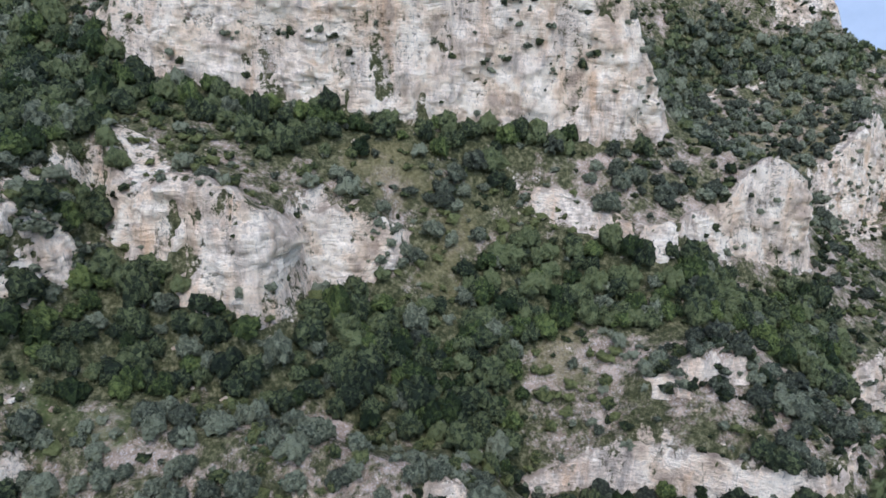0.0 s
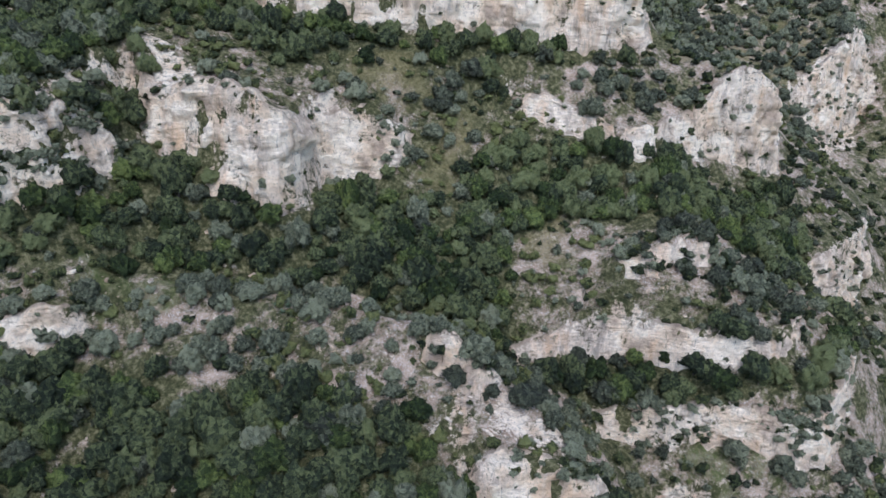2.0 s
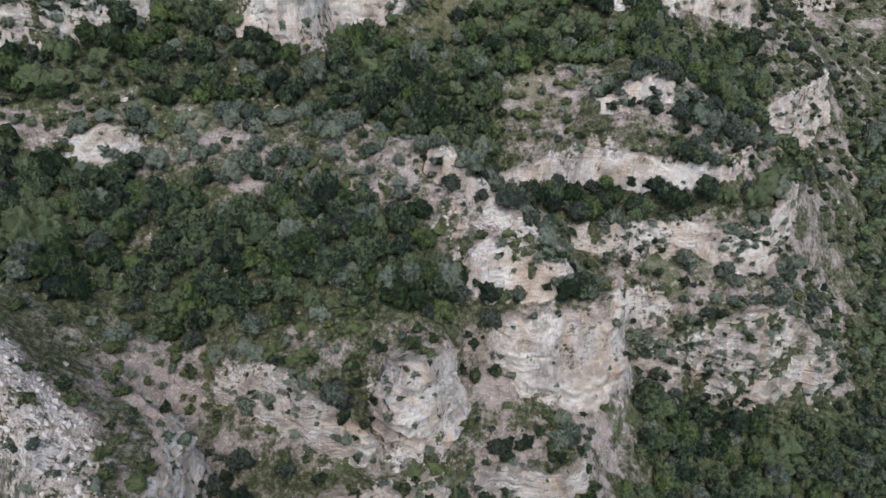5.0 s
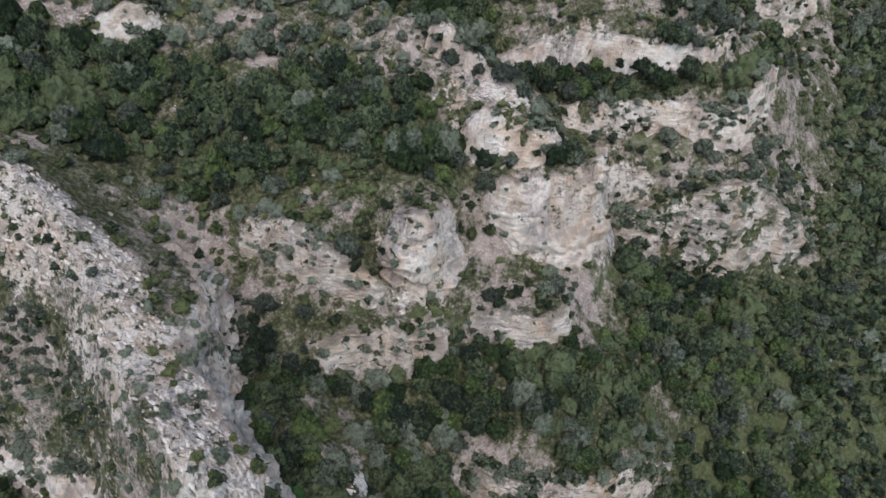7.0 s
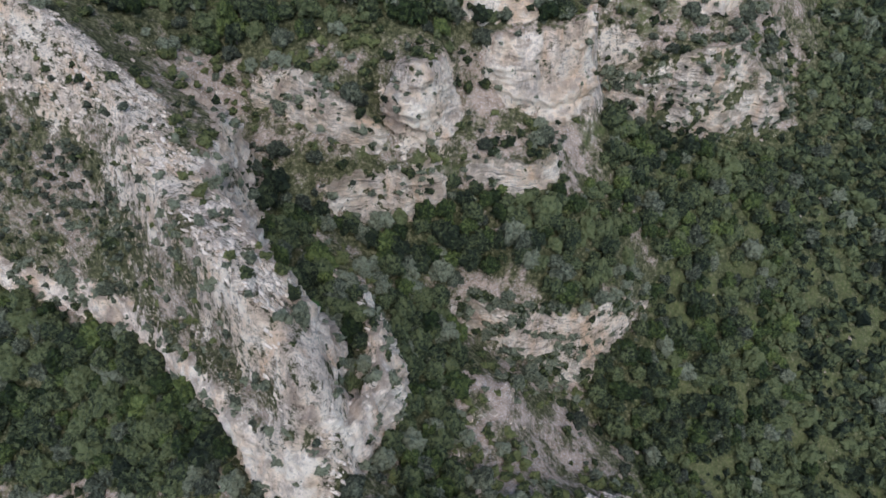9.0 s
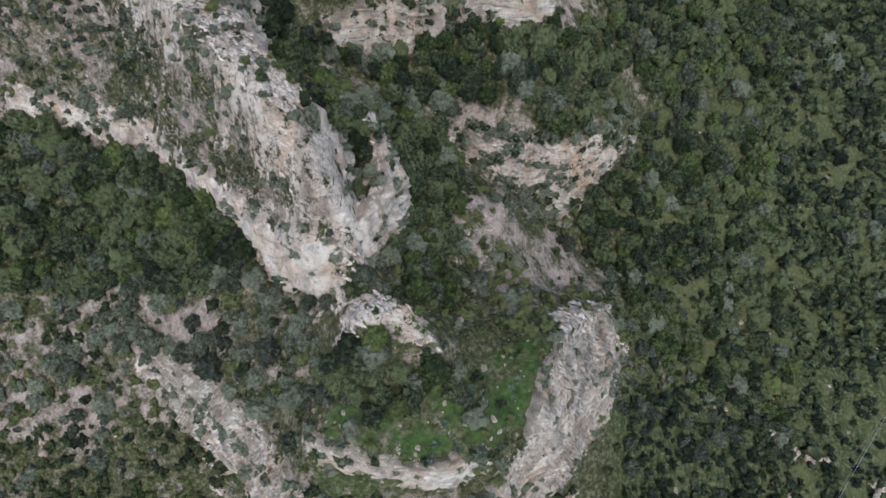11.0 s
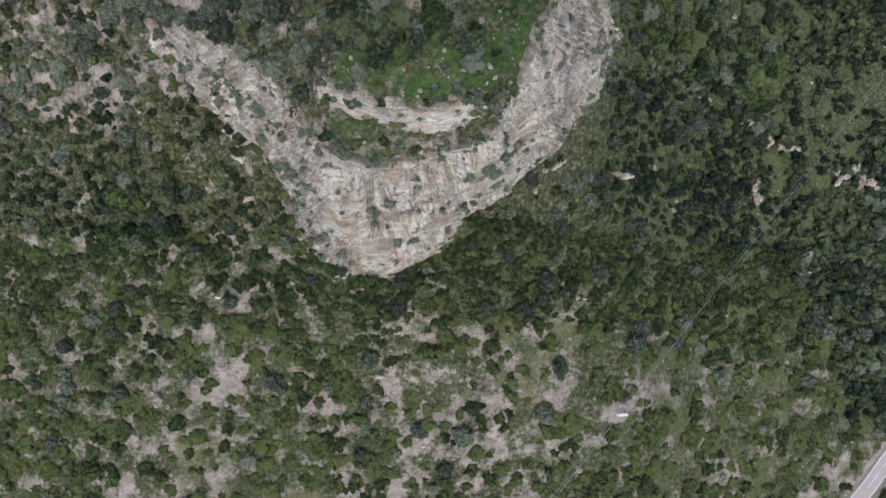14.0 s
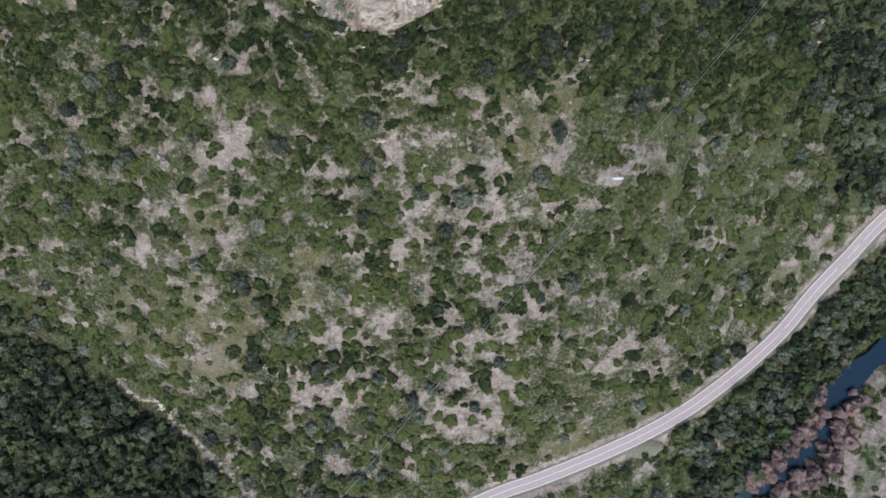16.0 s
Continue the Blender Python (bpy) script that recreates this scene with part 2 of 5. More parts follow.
def solve_heights():
    """A height field stretched between the lines of the cliffs and slopes."""
    pts = []
    for lean, rows in CLIFFS.values():
        foot, top = face_lines(lean, rows, 0.7)
        pts += [foot, top]
    for lines in SLOPES.values():
        for line in lines:
            pts.append(smooth_line(line, 0.7))
    pts = np.vstack(pts)
    h, z = 32.0, None
    while h >= STEP:
        nx, ny = int(round((EAST - WEST) / h)) + 1, int(round((NORTH - SOUTH) / h)) + 1
        ix = np.clip(np.round((pts[:, 0] - WEST) / h).astype(int), 0, nx - 1)
        iy = np.clip(np.round((pts[:, 1] - SOUTH) / h).astype(int), 0, ny - 1)
        total, count = np.zeros((ny, nx)), np.zeros((ny, nx))
        np.add.at(total, (iy, ix), pts[:, 2]), np.add.at(count, (iy, ix), 1)
        known = count > 0
        if z is None:
            z = np.full((ny, nx), pts[:, 2].mean())
        else:
            oy, ox = np.linspace(0, z.shape[0] - 1, ny), np.linspace(0, z.shape[1] - 1, nx)
            z = np.array([np.interp(ox, np.arange(z.shape[1]), r) for r in z])
            z = np.array([np.interp(oy, np.arange(z.shape[0]), c) for c in z.T]).T
        fixed = total[known] / count[known]
        for _ in range(400 if h > 8 else 160):
            z[known] = fixed
            p = np.pad(z, 1, mode="edge")
            z = (p[:-2, 1:-1] + p[2:, 1:-1] + p[1:-1, :-2] + p[1:-1, 2:]) / 4
        z[known] = fixed
        h /= 2
    return z


HEIGHTS = solve_heights()


def height(x, y, z=HEIGHTS):
    """Ground height, bilinear."""
    u = np.clip((np.asarray(x, float) - WEST) / STEP, 0, z.shape[1] - 1.001)
    v = np.clip((np.asarray(y, float) - SOUTH) / STEP, 0, z.shape[0] - 1.001)
    i, j = u.astype(int), v.astype(int)
    u, v = u - i, v - j
    return (z[j, i] * (1 - u) + z[j, i + 1] * u) * (1 - v) + (z[j + 1, i] * (1 - u) + z[j + 1, i + 1] * u) * v


# -- end terrain --

# ---- materials ----
def material(name, rough=0.9):
    m = bpy.data.materials.new(name)
    m.use_nodes = True
    n = m.node_tree.nodes
    n["Principled BSDF"].inputs["Roughness"].default_value = rough
    n["Principled BSDF"].inputs["Specular IOR Level"].default_value = 0.2
    return m, n, m.node_tree.links, n["Principled BSDF"]


def place(n, l, scale=(1, 1, 1)):
    """World-sized coordinates."""
    g, m = n.new("ShaderNodeNewGeometry"), n.new("ShaderNodeMapping")
    m.inputs["Scale"].default_value = scale
    l.new(g.outputs["Position"], m.inputs["Vector"])
    return m.outputs["Vector"]


def noise_node(n, l, vec, scale, detail=4, rough=0.55, distortion=0.0):
    t = n.new("ShaderNodeTexNoise")
    t.inputs["Scale"].default_value, t.inputs["Detail"].default_value = scale, detail
    t.inputs["Roughness"].default_value, t.inputs["Distortion"].default_value = rough, distortion
    l.new(vec, t.inputs["Vector"])
    return t.outputs["Fac"]


def ramp(n, l, fac, stops):
    r = n.new("ShaderNodeValToRGB")
    e = r.color_ramp.elements
    while len(e) < len(stops):
        e.new(0.5)
    for k, (at, c) in zip(e, stops):
        k.position, k.color = at, (c, c, c, 1) if isinstance(c, (int, float)) else (*c, 1)
    l.new(fac, r.inputs["Fac"])
    return r.outputs["Color"]


def mix(n, l, fac, a, b, kind="MIX"):
    m = n.new("ShaderNodeMix")
    m.data_type, m.blend_type = "RGBA", kind
    for k, v in ((0, fac), (6, a), (7, b)):
        if isinstance(v, (tuple, list)):
            m.inputs[k].default_value = (*v, 1)
        elif isinstance(v, (int, float)):
            m.inputs[k].default_value = v
        else:
            l.new(v, m.inputs[k])
    return m.outputs[2]


def calc(n, l, kind, a, b=0.0, clamp=False):
    m = n.new("ShaderNodeMath")
    m.operation, m.use_clamp = kind, clamp
    for k, v in ((0, a), (1, b)):
        if isinstance(v, (int, float)):
            m.inputs[k].default_value = v
        else:
            l.new(v, m.inputs[k])
    return m.outputs[0]


def bump(n, l, bsdf, fac, strength, distance):
    b = n.new("ShaderNodeBump")
    b.inputs["Strength"].default_value, b.inputs["Distance"].default_value = strength, distance
    l.new(fac, b.inputs["Height"])
    l.new(b.outputs["Normal"], bsdf.inputs["Normal"])


def limestone(n, l, bedded=False):
    """Pale limestone: cream and pink-grey, blue-grey streaks down the face, ochre stains, dark cracks and ledges."""
    flat, tall, beds = place(n, l), place(n, l, (1, 1, 0.16)), place(n, l, (0.14, 0.14, 1.5) if bedded else (0.3, 0.3, 1.6))
    warm = ramp(n, l, noise_node(n, l, flat, 0.10, 6, 0.6), [(0.36, (0.46, 0.345, 0.245)), (0.46, (0.83, 0.645, 0.445)), (0.55, (0.98, 0.84, 0.645))])
    cool = ramp(n, l, noise_node(n, l, tall, 0.30, 7, 0.7), [(0.36, (0.35, 0.295, 0.24)), (0.48, (0.71, 0.575, 0.435)), (0.59, (0.97, 0.82, 0.635))])
    base = mix(n, l, ramp(n, l, noise_node(n, l, flat, 0.045, 5, 0.6), [(0.47, 0.0), (0.58, 0.85)]), warm, cool)
    ochre = ramp(n, l, noise_node(n, l, tall, 0.10, 5, 0.65, 0.15), [(0.54, 0.0), (0.68, 0.75)])
    base = mix(n, l, ochre, base, (0.72, 0.47, 0.27))
    bed = ramp(n, l, noise_node(n, l, beds, 0.45, 6, 0.75), [(0.36, 0.32), (0.48, 1.0)] if bedded else [(0.33, 0.5), (0.41, 1.0)])
    crack = ramp(n, l, noise_node(n, l, beds if bedded else tall, 0.9, 7, 0.75, 0.15), [(0.35, 0.42), (0.42, 1.0)])
    base = mix(n, l, 1.0, mix(n, l, 0.75, base, bed, "MULTIPLY"), crack, "MULTIPLY")
    grain = ramp(n, l, noise_node(n, l, flat, 1.7, 5, 0.8), [(0.37, 0.5), (0.45, 1.0)])
    base = mix(n, l, 0.7, base, grain, "MULTIPLY")
    relief = calc(n, l, "ADD", calc(n, l, "MULTIPLY", noise_node(n, l, flat, 0.6, 8, 0.68), 0.4 if bedded else 1.0), calc(n, l, "MULTIPLY", noise_node(n, l, beds, 1.0, 6, 0.65), 2.0 if bedded else 1.0))
    return base, relief


def rock_material(name, bedded, lush):
    m, n, l, p = material(name, 0.92)
    colour, relief = limestone(n, l, bedded)
    slope, up = n.new("ShaderNodeNewGeometry"), n.new("ShaderNodeSeparateXYZ")
    l.new(slope.outputs["Normal"], up.inputs["Vector"])
    lichen = noise_node(n, l, place(n, l), 0.4, 7, 0.75)
    level = calc(n, l, "ADD", up.outputs["Z"], calc(n, l, "MULTIPLY", calc(n, l, "SUBTRACT", lichen, 0.5), 2.6))
    moss = ramp(n, l, level, [(0.42 - lush, 0.0), (0.85 - lush, 0.85)])
    tones = [(0.35, (0.07, 0.068, 0.036)), (0.5, (0.20, 0.165, 0.105)), (0.65, (0.44, 0.35, 0.26))] if bedded else [(0.35, (0.14, 0.112, 0.074)), (0.5, (0.285, 0.215, 0.152)), (0.65, (0.48, 0.38, 0.285))]
    l.new(mix(n, l, moss, colour, ramp(n, l, lichen, tones)), p.inputs["Base Color"])
    bump(n, l, p, relief, 1.0, 1.1)
    return m


rock = rock_material("limestone", False, 0.0)
bedded_rock = rock_material("bedded_limestone", True, 0.1)

white_rock, n, l, p = material("white_rock", 0.85)
l.new(ramp(n, l, noise_node(n, l, place(n, l), 1.2, 6, 0.7), [(0.3, (0.62, 0.56, 0.48)), (0.6, (0.88, 0.81, 0.72))]), p.inputs["Base Color"])
crest_rock, n, l, p = material("crest_rock", 0.92)
l.new(ramp(n, l, noise_node(n, l, place(n, l), 0.9, 7, 0.75), [(0.32, (0.30, 0.245, 0.185)), (0.45, (0.62, 0.505, 0.38)), (0.58, (0.88, 0.75, 0.585))]), p.inputs["Base Color"])
bump(n, l, p, noise_node(n, l, place(n, l), 2.5, 6, 0.7), 1.0, 0.4)

earth, n, l, p = material("hillside_ground", 0.95)
flat = place(n, l)
rocky, meadow, bare_at = n.new("ShaderNodeAttribute"), n.new("ShaderNodeAttribute"), n.new("ShaderNodeAttribute")
rocky.attribute_name, meadow.attribute_name, bare_at.attribute_name = "rocky", "meadow", "bare"
colour, relief = limestone(n, l)
soil = ramp(n, l, noise_node(n, l, flat, 0.25, 7, 0.7), [(0.32, (0.23, 0.165, 0.11)), (0.5, (0.47, 0.345, 0.245)), (0.66, (0.68, 0.53, 0.40))])
stones = ramp(n, l, noise_node(n, l, flat, 1.5, 6, 0.85), [(0.54, 0.0), (0.58, 0.95)])
soil = mix(n, l, stones, soil, (0.74, 0.66, 0.57))
grass = ramp(n, l, noise_node(n, l, flat, 0.6, 7, 0.75), [(0.34, (0.022, 0.030, 0.010)), (0.5, (0.100, 0.098, 0.040)), (0.66, (0.32, 0.285, 0.15))])
wide, fine = noise_node(n, l, flat, 0.10, 5, 0.6), noise_node(n, l, flat, 0.55, 6, 0.8)
patch = calc(n, l, "ADD", calc(n, l, "ADD", calc(n, l, "MULTIPLY", wide, 0.55), calc(n, l, "MULTIPLY", fine, 0.45)), calc(n, l, "MULTIPLY", bare_at.outputs["Fac"], 0.12))
ground_colour = mix(n, l, ramp(n, l, patch, [(0.505, 0.0), (0.595, 1.0)]), grass, soil)
dry_at = n.new("ShaderNodeAttribute")
dry_at.attribute_name = "dry"
straw = ramp(n, l, noise_node(n, l, flat, 0.9, 7, 0.75), [(0.36, (0.095, 0.085, 0.03)), (0.62, (0.36, 0.30, 0.14))])
ground_colour = mix(n, l, calc(n, l, "MULTIPLY", dry_at.outputs["Fac"], 0.8), ground_colour, straw)
green = ramp(n, l, noise_node(n, l, flat, 0.5, 6, 0.75), [(0.36, (0.035, 0.06, 0.018)), (0.64, (0.12, 0.19, 0.04))])
ground_colour = mix(n, l, meadow.outputs["Fac"], ground_colour, green)
warp = n.new("ShaderNodeMapping")
warp.inputs["Rotation"].default_value, warp.inputs["Scale"].default_value = (0.25, 0.2, -0.75), (0.35, 1.5, 1.2)
l.new(flat, warp.inputs["Vector"])
gaps = ramp(n, l, noise_node(n, l, warp.outputs["Vector"], 0.55, 8, 0.8, 0.4), [(0.38, 0.30), (0.48, 1.0)])
slab = mix(n, l, 0.9, colour, gaps, "MULTIPLY")
broken = calc(n, l, "ADD", rocky.outputs["Fac"], calc(n, l, "MULTIPLY", calc(n, l, "SUBTRACT", noise_node(n, l, flat, 0.3, 7, 0.8), 0.5), 2.0))
ground_colour = mix(n, l, ramp(n, l, broken, [(0.44, 0.0), (0.54, 1.0)]), ground_colour, slab)
l.new(ground_colour, p.inputs["Base Color"])
bump(n, l, p, calc(n, l, "ADD", relief, noise_node(n, l, flat, 1.6, 7, 0.75)), 1.0, 0.9)


def leaves(name, dark, mid, light):
    m, n, l, p = material(name, 0.75)
    g, t = n.new("ShaderNodeNewGeometry"), n.new("ShaderNodeAttribute")
    t.attribute_name = "tint"
    f = calc(n, l, "ADD", calc(n, l, "MULTIPLY", g.outputs["Random Per Island"], 0.54), calc(n, l, "MULTIPLY", t.outputs["Fac"], 0.6))
    f = calc(n, l, "ADD", f, calc(n, l, "MULTIPLY", calc(n, l, "SUBTRACT", noise_node(n, l, place(n, l), 0.035, 3), 0.5), 0.8))
    f = calc(n, l, "ADD", f, calc(n, l, "MULTIPLY", calc(n, l, "SUBTRACT", n.new("ShaderNodeObjectInfo").outputs["Random"], 0.5), 0.4))
    speck = noise_node(n, l, place(n, l), 2.6, 4, 0.85)
    f = calc(n, l, "ADD", f, calc(n, l, "MULTIPLY", calc(n, l, "SUBTRACT", speck, 0.5), 1.7))
    l.new(ramp(n, l, f, [(0.1, dark), (0.5, mid), (0.95, light)]), p.inputs["Base Color"])
    bump(n, l, p, speck, 1.0, 0.9)
    return m


oak_leaf = leaves("holm_oak_leaf", (0.009, 0.014, 0.008), (0.036, 0.048, 0.022), (0.175, 0.195, 0.078))
olive_leaf = leaves("wild_olive_leaf", (0.028, 0.031, 0.020), (0.094, 0.103, 0.062), (0.27, 0.28, 0.17))
scrub_leaf = leaves("scrub_leaf", (0.010, 0.016, 0.008), (0.048, 0.061, 0.022), (0.195, 0.205, 0.07))
apron_leaf = leaves("apron_scrub_leaf", (0.010, 0.016, 0.006), (0.044, 0.058, 0.015), (0.150, 0.165, 0.046))
green_leaf = leaves("broad_leaf", (0.014, 0.024, 0.008), (0.058, 0.080, 0.022), (0.19, 0.225, 0.062))
fresh_leaf = leaves("fresh_leaf", (0.03, 0.065, 0.02), (0.07, 0.14, 0.035), (0.13, 0.22, 0.06))
agave_leaf = leaves("agave_leaf", (0.12, 0.16, 0.10), (0.18, 0.24, 0.145), (0.26, 0.33, 0.20))
rust_leaf = leaves("rust_leaf", (0.15, 0.105, 0.09), (0.33, 0.22, 0.17), (0.52, 0.34, 0.24))
bark, n, l, p = material("bark", 0.95)
l.new(ramp(n, l, noise_node(n, l, place(n, l, (1, 1, 0.3)), 4, 4), [(0.3, (0.05, 0.04, 0.03)), (0.7, (0.14, 0.12, 0.10))]), p.inputs["Base Color"])


# ---- mesh helpers ----
def mesh_object(name, verts, faces, mats, attrs=(), smooth=True, parent=None, face_mats=None):
    """One mesh from numpy arrays: faces are rows of three or four corners."""
    verts, faces = np.ascontiguousarray(verts, np.float32), np.ascontiguousarray(faces, np.int32)
    k = faces.shape[1]
    me = bpy.data.meshes.new(name)
    me.vertices.add(len(verts)), me.loops.add(faces.size), me.polygons.add(len(faces))
    me.vertices.foreach_set("co", verts.ravel())
    me.loops.foreach_set("vertex_index", faces.ravel())
    me.polygons.foreach_set("loop_start", np.arange(len(faces), dtype=np.int32) * k)
    for m in mats:
        me.materials.append(m)
    if face_mats is not None:
        me.polygons.foreach_set("material_index", np.ascontiguousarray(face_mats, np.int32))
    me.update(calc_edges=True)
    me.polygons.foreach_set("use_smooth", np.full(len(faces), smooth, bool))
    for key, values in attrs:
        a = me.attributes.new(key, "FLOAT", "POINT")
        a.data.foreach_set("value", np.ascontiguousarray(values, np.float32))
    ob = new(name, me)
    ob.parent = parent
    return ob


def grid_faces(rows, cols):
    i = np.arange(rows - 1)[:, None] * cols + np.arange(cols - 1)
    return np.stack([i, i + 1, i + cols + 1, i + cols], -1).reshape(-1, 4)


# ---- cover of the hillside: outlines in plan ----
WOODS = {
    "west_mid": [(-185, 150), (-125, 150), (-112, 147), (-104, 142), (-122, 136), (-185, 134)],
    "west_gully": [(-114, 158), (-106, 176), (-100, 206), (-88, 202), (-94, 182), (-100, 160)],
    "west_top": [(-185, 172), (-135, 166), (-114, 172), (-104, 208), (-130, 216), (-185, 216)],
    "under_upper_wall": [(-89, 234), (-57, 239), (-27, 240), (35, 250), (60, 250), (72, 246), (38, 240), (23, 237), (3, 233), (-27, 225), (-53, 213), (-65, 221), (-81, 217)],
    "west_heights": [(-190, 290), (-116, 243), (-100, 236), (-89, 232), (-82, 219), (-102, 211), (-117, 214), (-133, 213), (-190, 225)],
    "hollow": [(-125, 146), (-107, 154), (-100, 171), (-84, 184), (-70, 178), (-57, 173), (-47, 172), (-30, 172), (-34, 158), (-45, 158), (-71, 158), (-84, 155), (-104, 145)],
    "centre": [(-30, 197), (-11, 201), (3, 207), (12, 213), (22, 220), (52, 222), (62, 214), (80, 222), (101, 233), (92, 207), (75, 194), (59, 196), (39, 204), (27, 193), (23, 180), (12, 150), (-4, 160), (-26, 160), (-44, 168)],
    "east_slope": [(90, 216), (127, 239), (146, 230), (135, 205), (112, 190), (94, 204)],
    "far_slope": [(82, 262), (95, 300), (110, 380), (132, 440), (176, 452), (209, 446), (266, 460), (254, 434), (203, 424), (151, 412), (120, 350), (100, 270)],
    "ledge": [(25, 150), (41, 164), (60, 166), (90, 156), (111, 158), (128, 168), (140, 190), (146, 188), (140, 174), (114, 151), (92, 149), (76, 152), (56, 152), (39, 150)],
    "front_slope": [(-175, 120), (-130, 122), (-97, 126), (-62, 120), (-35, 113), (2, 113), (5, 106), (8, 97), (4, 89), (-20, 85), (-33, 85), (-58, 85), (-75, 88), (-90, 88), (-100, 82), (-135, 86), (-175, 96)],
    "notch": [(3, 100), (28, 97), (38, 98), (56, 104), (52, 98), (28, 94), (6, 94)],
    "bowl": [(-61, 46), (-49, 51), (-39, 48), (-29, 47), (-4, 51), (9, 58), (22, 57), (42, 62), (61, 73), (76, 68), (71, 49), (56, 34), (39, 31), (12, 37), (-10, 30), (-32, 41), (-45, 43), (-53, 24)],
    "gully": [(-57, 38), (-46, 40), (-37, 26), (-30, 8), (-22, -10), (-22, -30), (-27, -30), (-32, -8), (-43, 4), (-52, 15)],
    "fin_foot": [(-12, -24), (-10, -5), (-20, 10), (-28, 22), (0, 26), (8, 8), (6, -17), (2, -35), (3, -56), (-8, -52)],
    "east": [(66, 101), (110, 113), (124, 108), (150, 118), (165, 135), (189, 200), (207, 255), (250, 300), (300, 300), (300, 80), (210, 75), (208, -21), (165, -32), (117, -58), (96, -44), (80, -30), (74, -5), (50, 10), (60, 22), (84, 40), (84, 69), (66, 76)],
    "lip_foot": [(-200, 28), (-157, 22), (-111, 10), (-86, -8), (-70, -24), (-60, -38), (-64, -46), (-83, -42), (-108, -34), (-140, -28), (-200, -22)],
    "head": [(-27, -76), (3, -75), (12, -77), (5, -88), (-13, -88), (-36, -76)],
    "west_dark": [(-127, -95), (-108, -88), (-96, -103), (-112, -118), (-137, -115)],
    "torrent_side": [(-275, -205), (-240, -215), (-204, -248), (-185, -262), (-180, -275), (-140, -308), (-116, -338), (-110, -362), (-275, -362)],
    "river_side": [(153, -105), (183, -135), (190, -181), (214, -198), (300, -140), (300, -60), (200, -60)],
    "east_gully": [(52, 19), (76, -8), (83, -18), (101, -35), (120, -46), (127, -66), (155, -77), (159, -95), (173, -122), (203, -140), (204, -111), (180, -87), (166, -74), (139, -50), (115, -35), (102, -14), (87, -6), (78, 7), (72, 20)],
    "river_bank": [(118, -306), (160, -280), (200, -240), (225, -218), (255, -238), (222, -268), (205, -290), (190, -312), (160, -340), (140, -362), (118, -362), (134, -330)],
}
OLIVES = {
    "far_slope": [(95, 290), (100, 400), (150, 430), (230, 440), (255, 400), (200, 340), (170, 300)],
    "terrace": [(-40, 214), (-10, 226), (20, 236), (60, 243), (85, 250), (100, 240), (70, 222), (45, 230), (20, 238), (-5, 214), (-30, 206)],
    "spur": [(50, 168), (62, 186), (95, 192), (125, 205), (130, 180), (110, 165), (70, 174)],
    "knoll": [(-5, 118), (5, 140), (25, 150), (45, 146), (40, 126), (28, 106), (10, 110)],
    "west_heights": [(-170, 190), (-100, 200), (-90, 190), (-104, 160), (-120, 140), (-170, 140)],
    "east_terrace": [(66, 132), (100, 142), (140, 160), (155, 150), (140, 135), (100, 126), (76, 126)],
    "west_terrace": [(-69, -41), (-35, -53), (-26, -62), (-24, -90), (-60, -86), (-91, -70), (-135, -44), (-110, -33)],
    "front_ridge": [(-106, 141), (-66, 150), (-39, 146), (-7, 138), (3, 122), (-12, 113), (-45, 122), (-82, 127), (-100, 131)],
    "far_east": [(205, -60), (300, -60), (300, -200), (220, -190), (190, -120)],
    "ridge_side": [(-140, 45), (-108, 40), (-82, 12), (-58, -14), (-44, -34), (-52, -38), (-66, -24), (-88, 0), (-110, 14), (-140, 24)],
}
BARE = {
    "apron_west": [(-121, -154), (-69, -149), (-80, -179), (-92, -207), (-100, -261), (-128, -283), (-118, -183)],
    "apron_middle": [(-23, -147), (-5, -146), (53, -165), (58, -203), (30, -222), (-21, -213), (-34, -170)],
    "apron_south": [(-78, -267), (30, -238), (41, -281), (34, -312), (-54, -322), (-88, -305)],
    "clearing": [(33, -146), (51, -134), (58, -139), (57, -158), (27, -162)],
    "pylon_clearing": [(80, -176), (92, -176), (92, -188), (78, -188)],
    "head_west": [(-107, -49), (-81, -60), (-56, -85), (-38, -105), (-61, -99), (-83, -74)],
    "rib": [(6, 2), (18, 0), (30, -8), (44, -20), (56, -32), (46, -40), (30, -42), (14, -44), (6, -30), (4, -12)],
    "red_patch": [(0, -38), (16, -36), (26, -48), (12, -56)],
    "roadside": [(150, -262), (196, -212), (225, -190), (220, -180), (185, -205), (140, -255)],
    "east_glades": [(110, -10), (150, 20), (160, -20), (130, -50)],
}
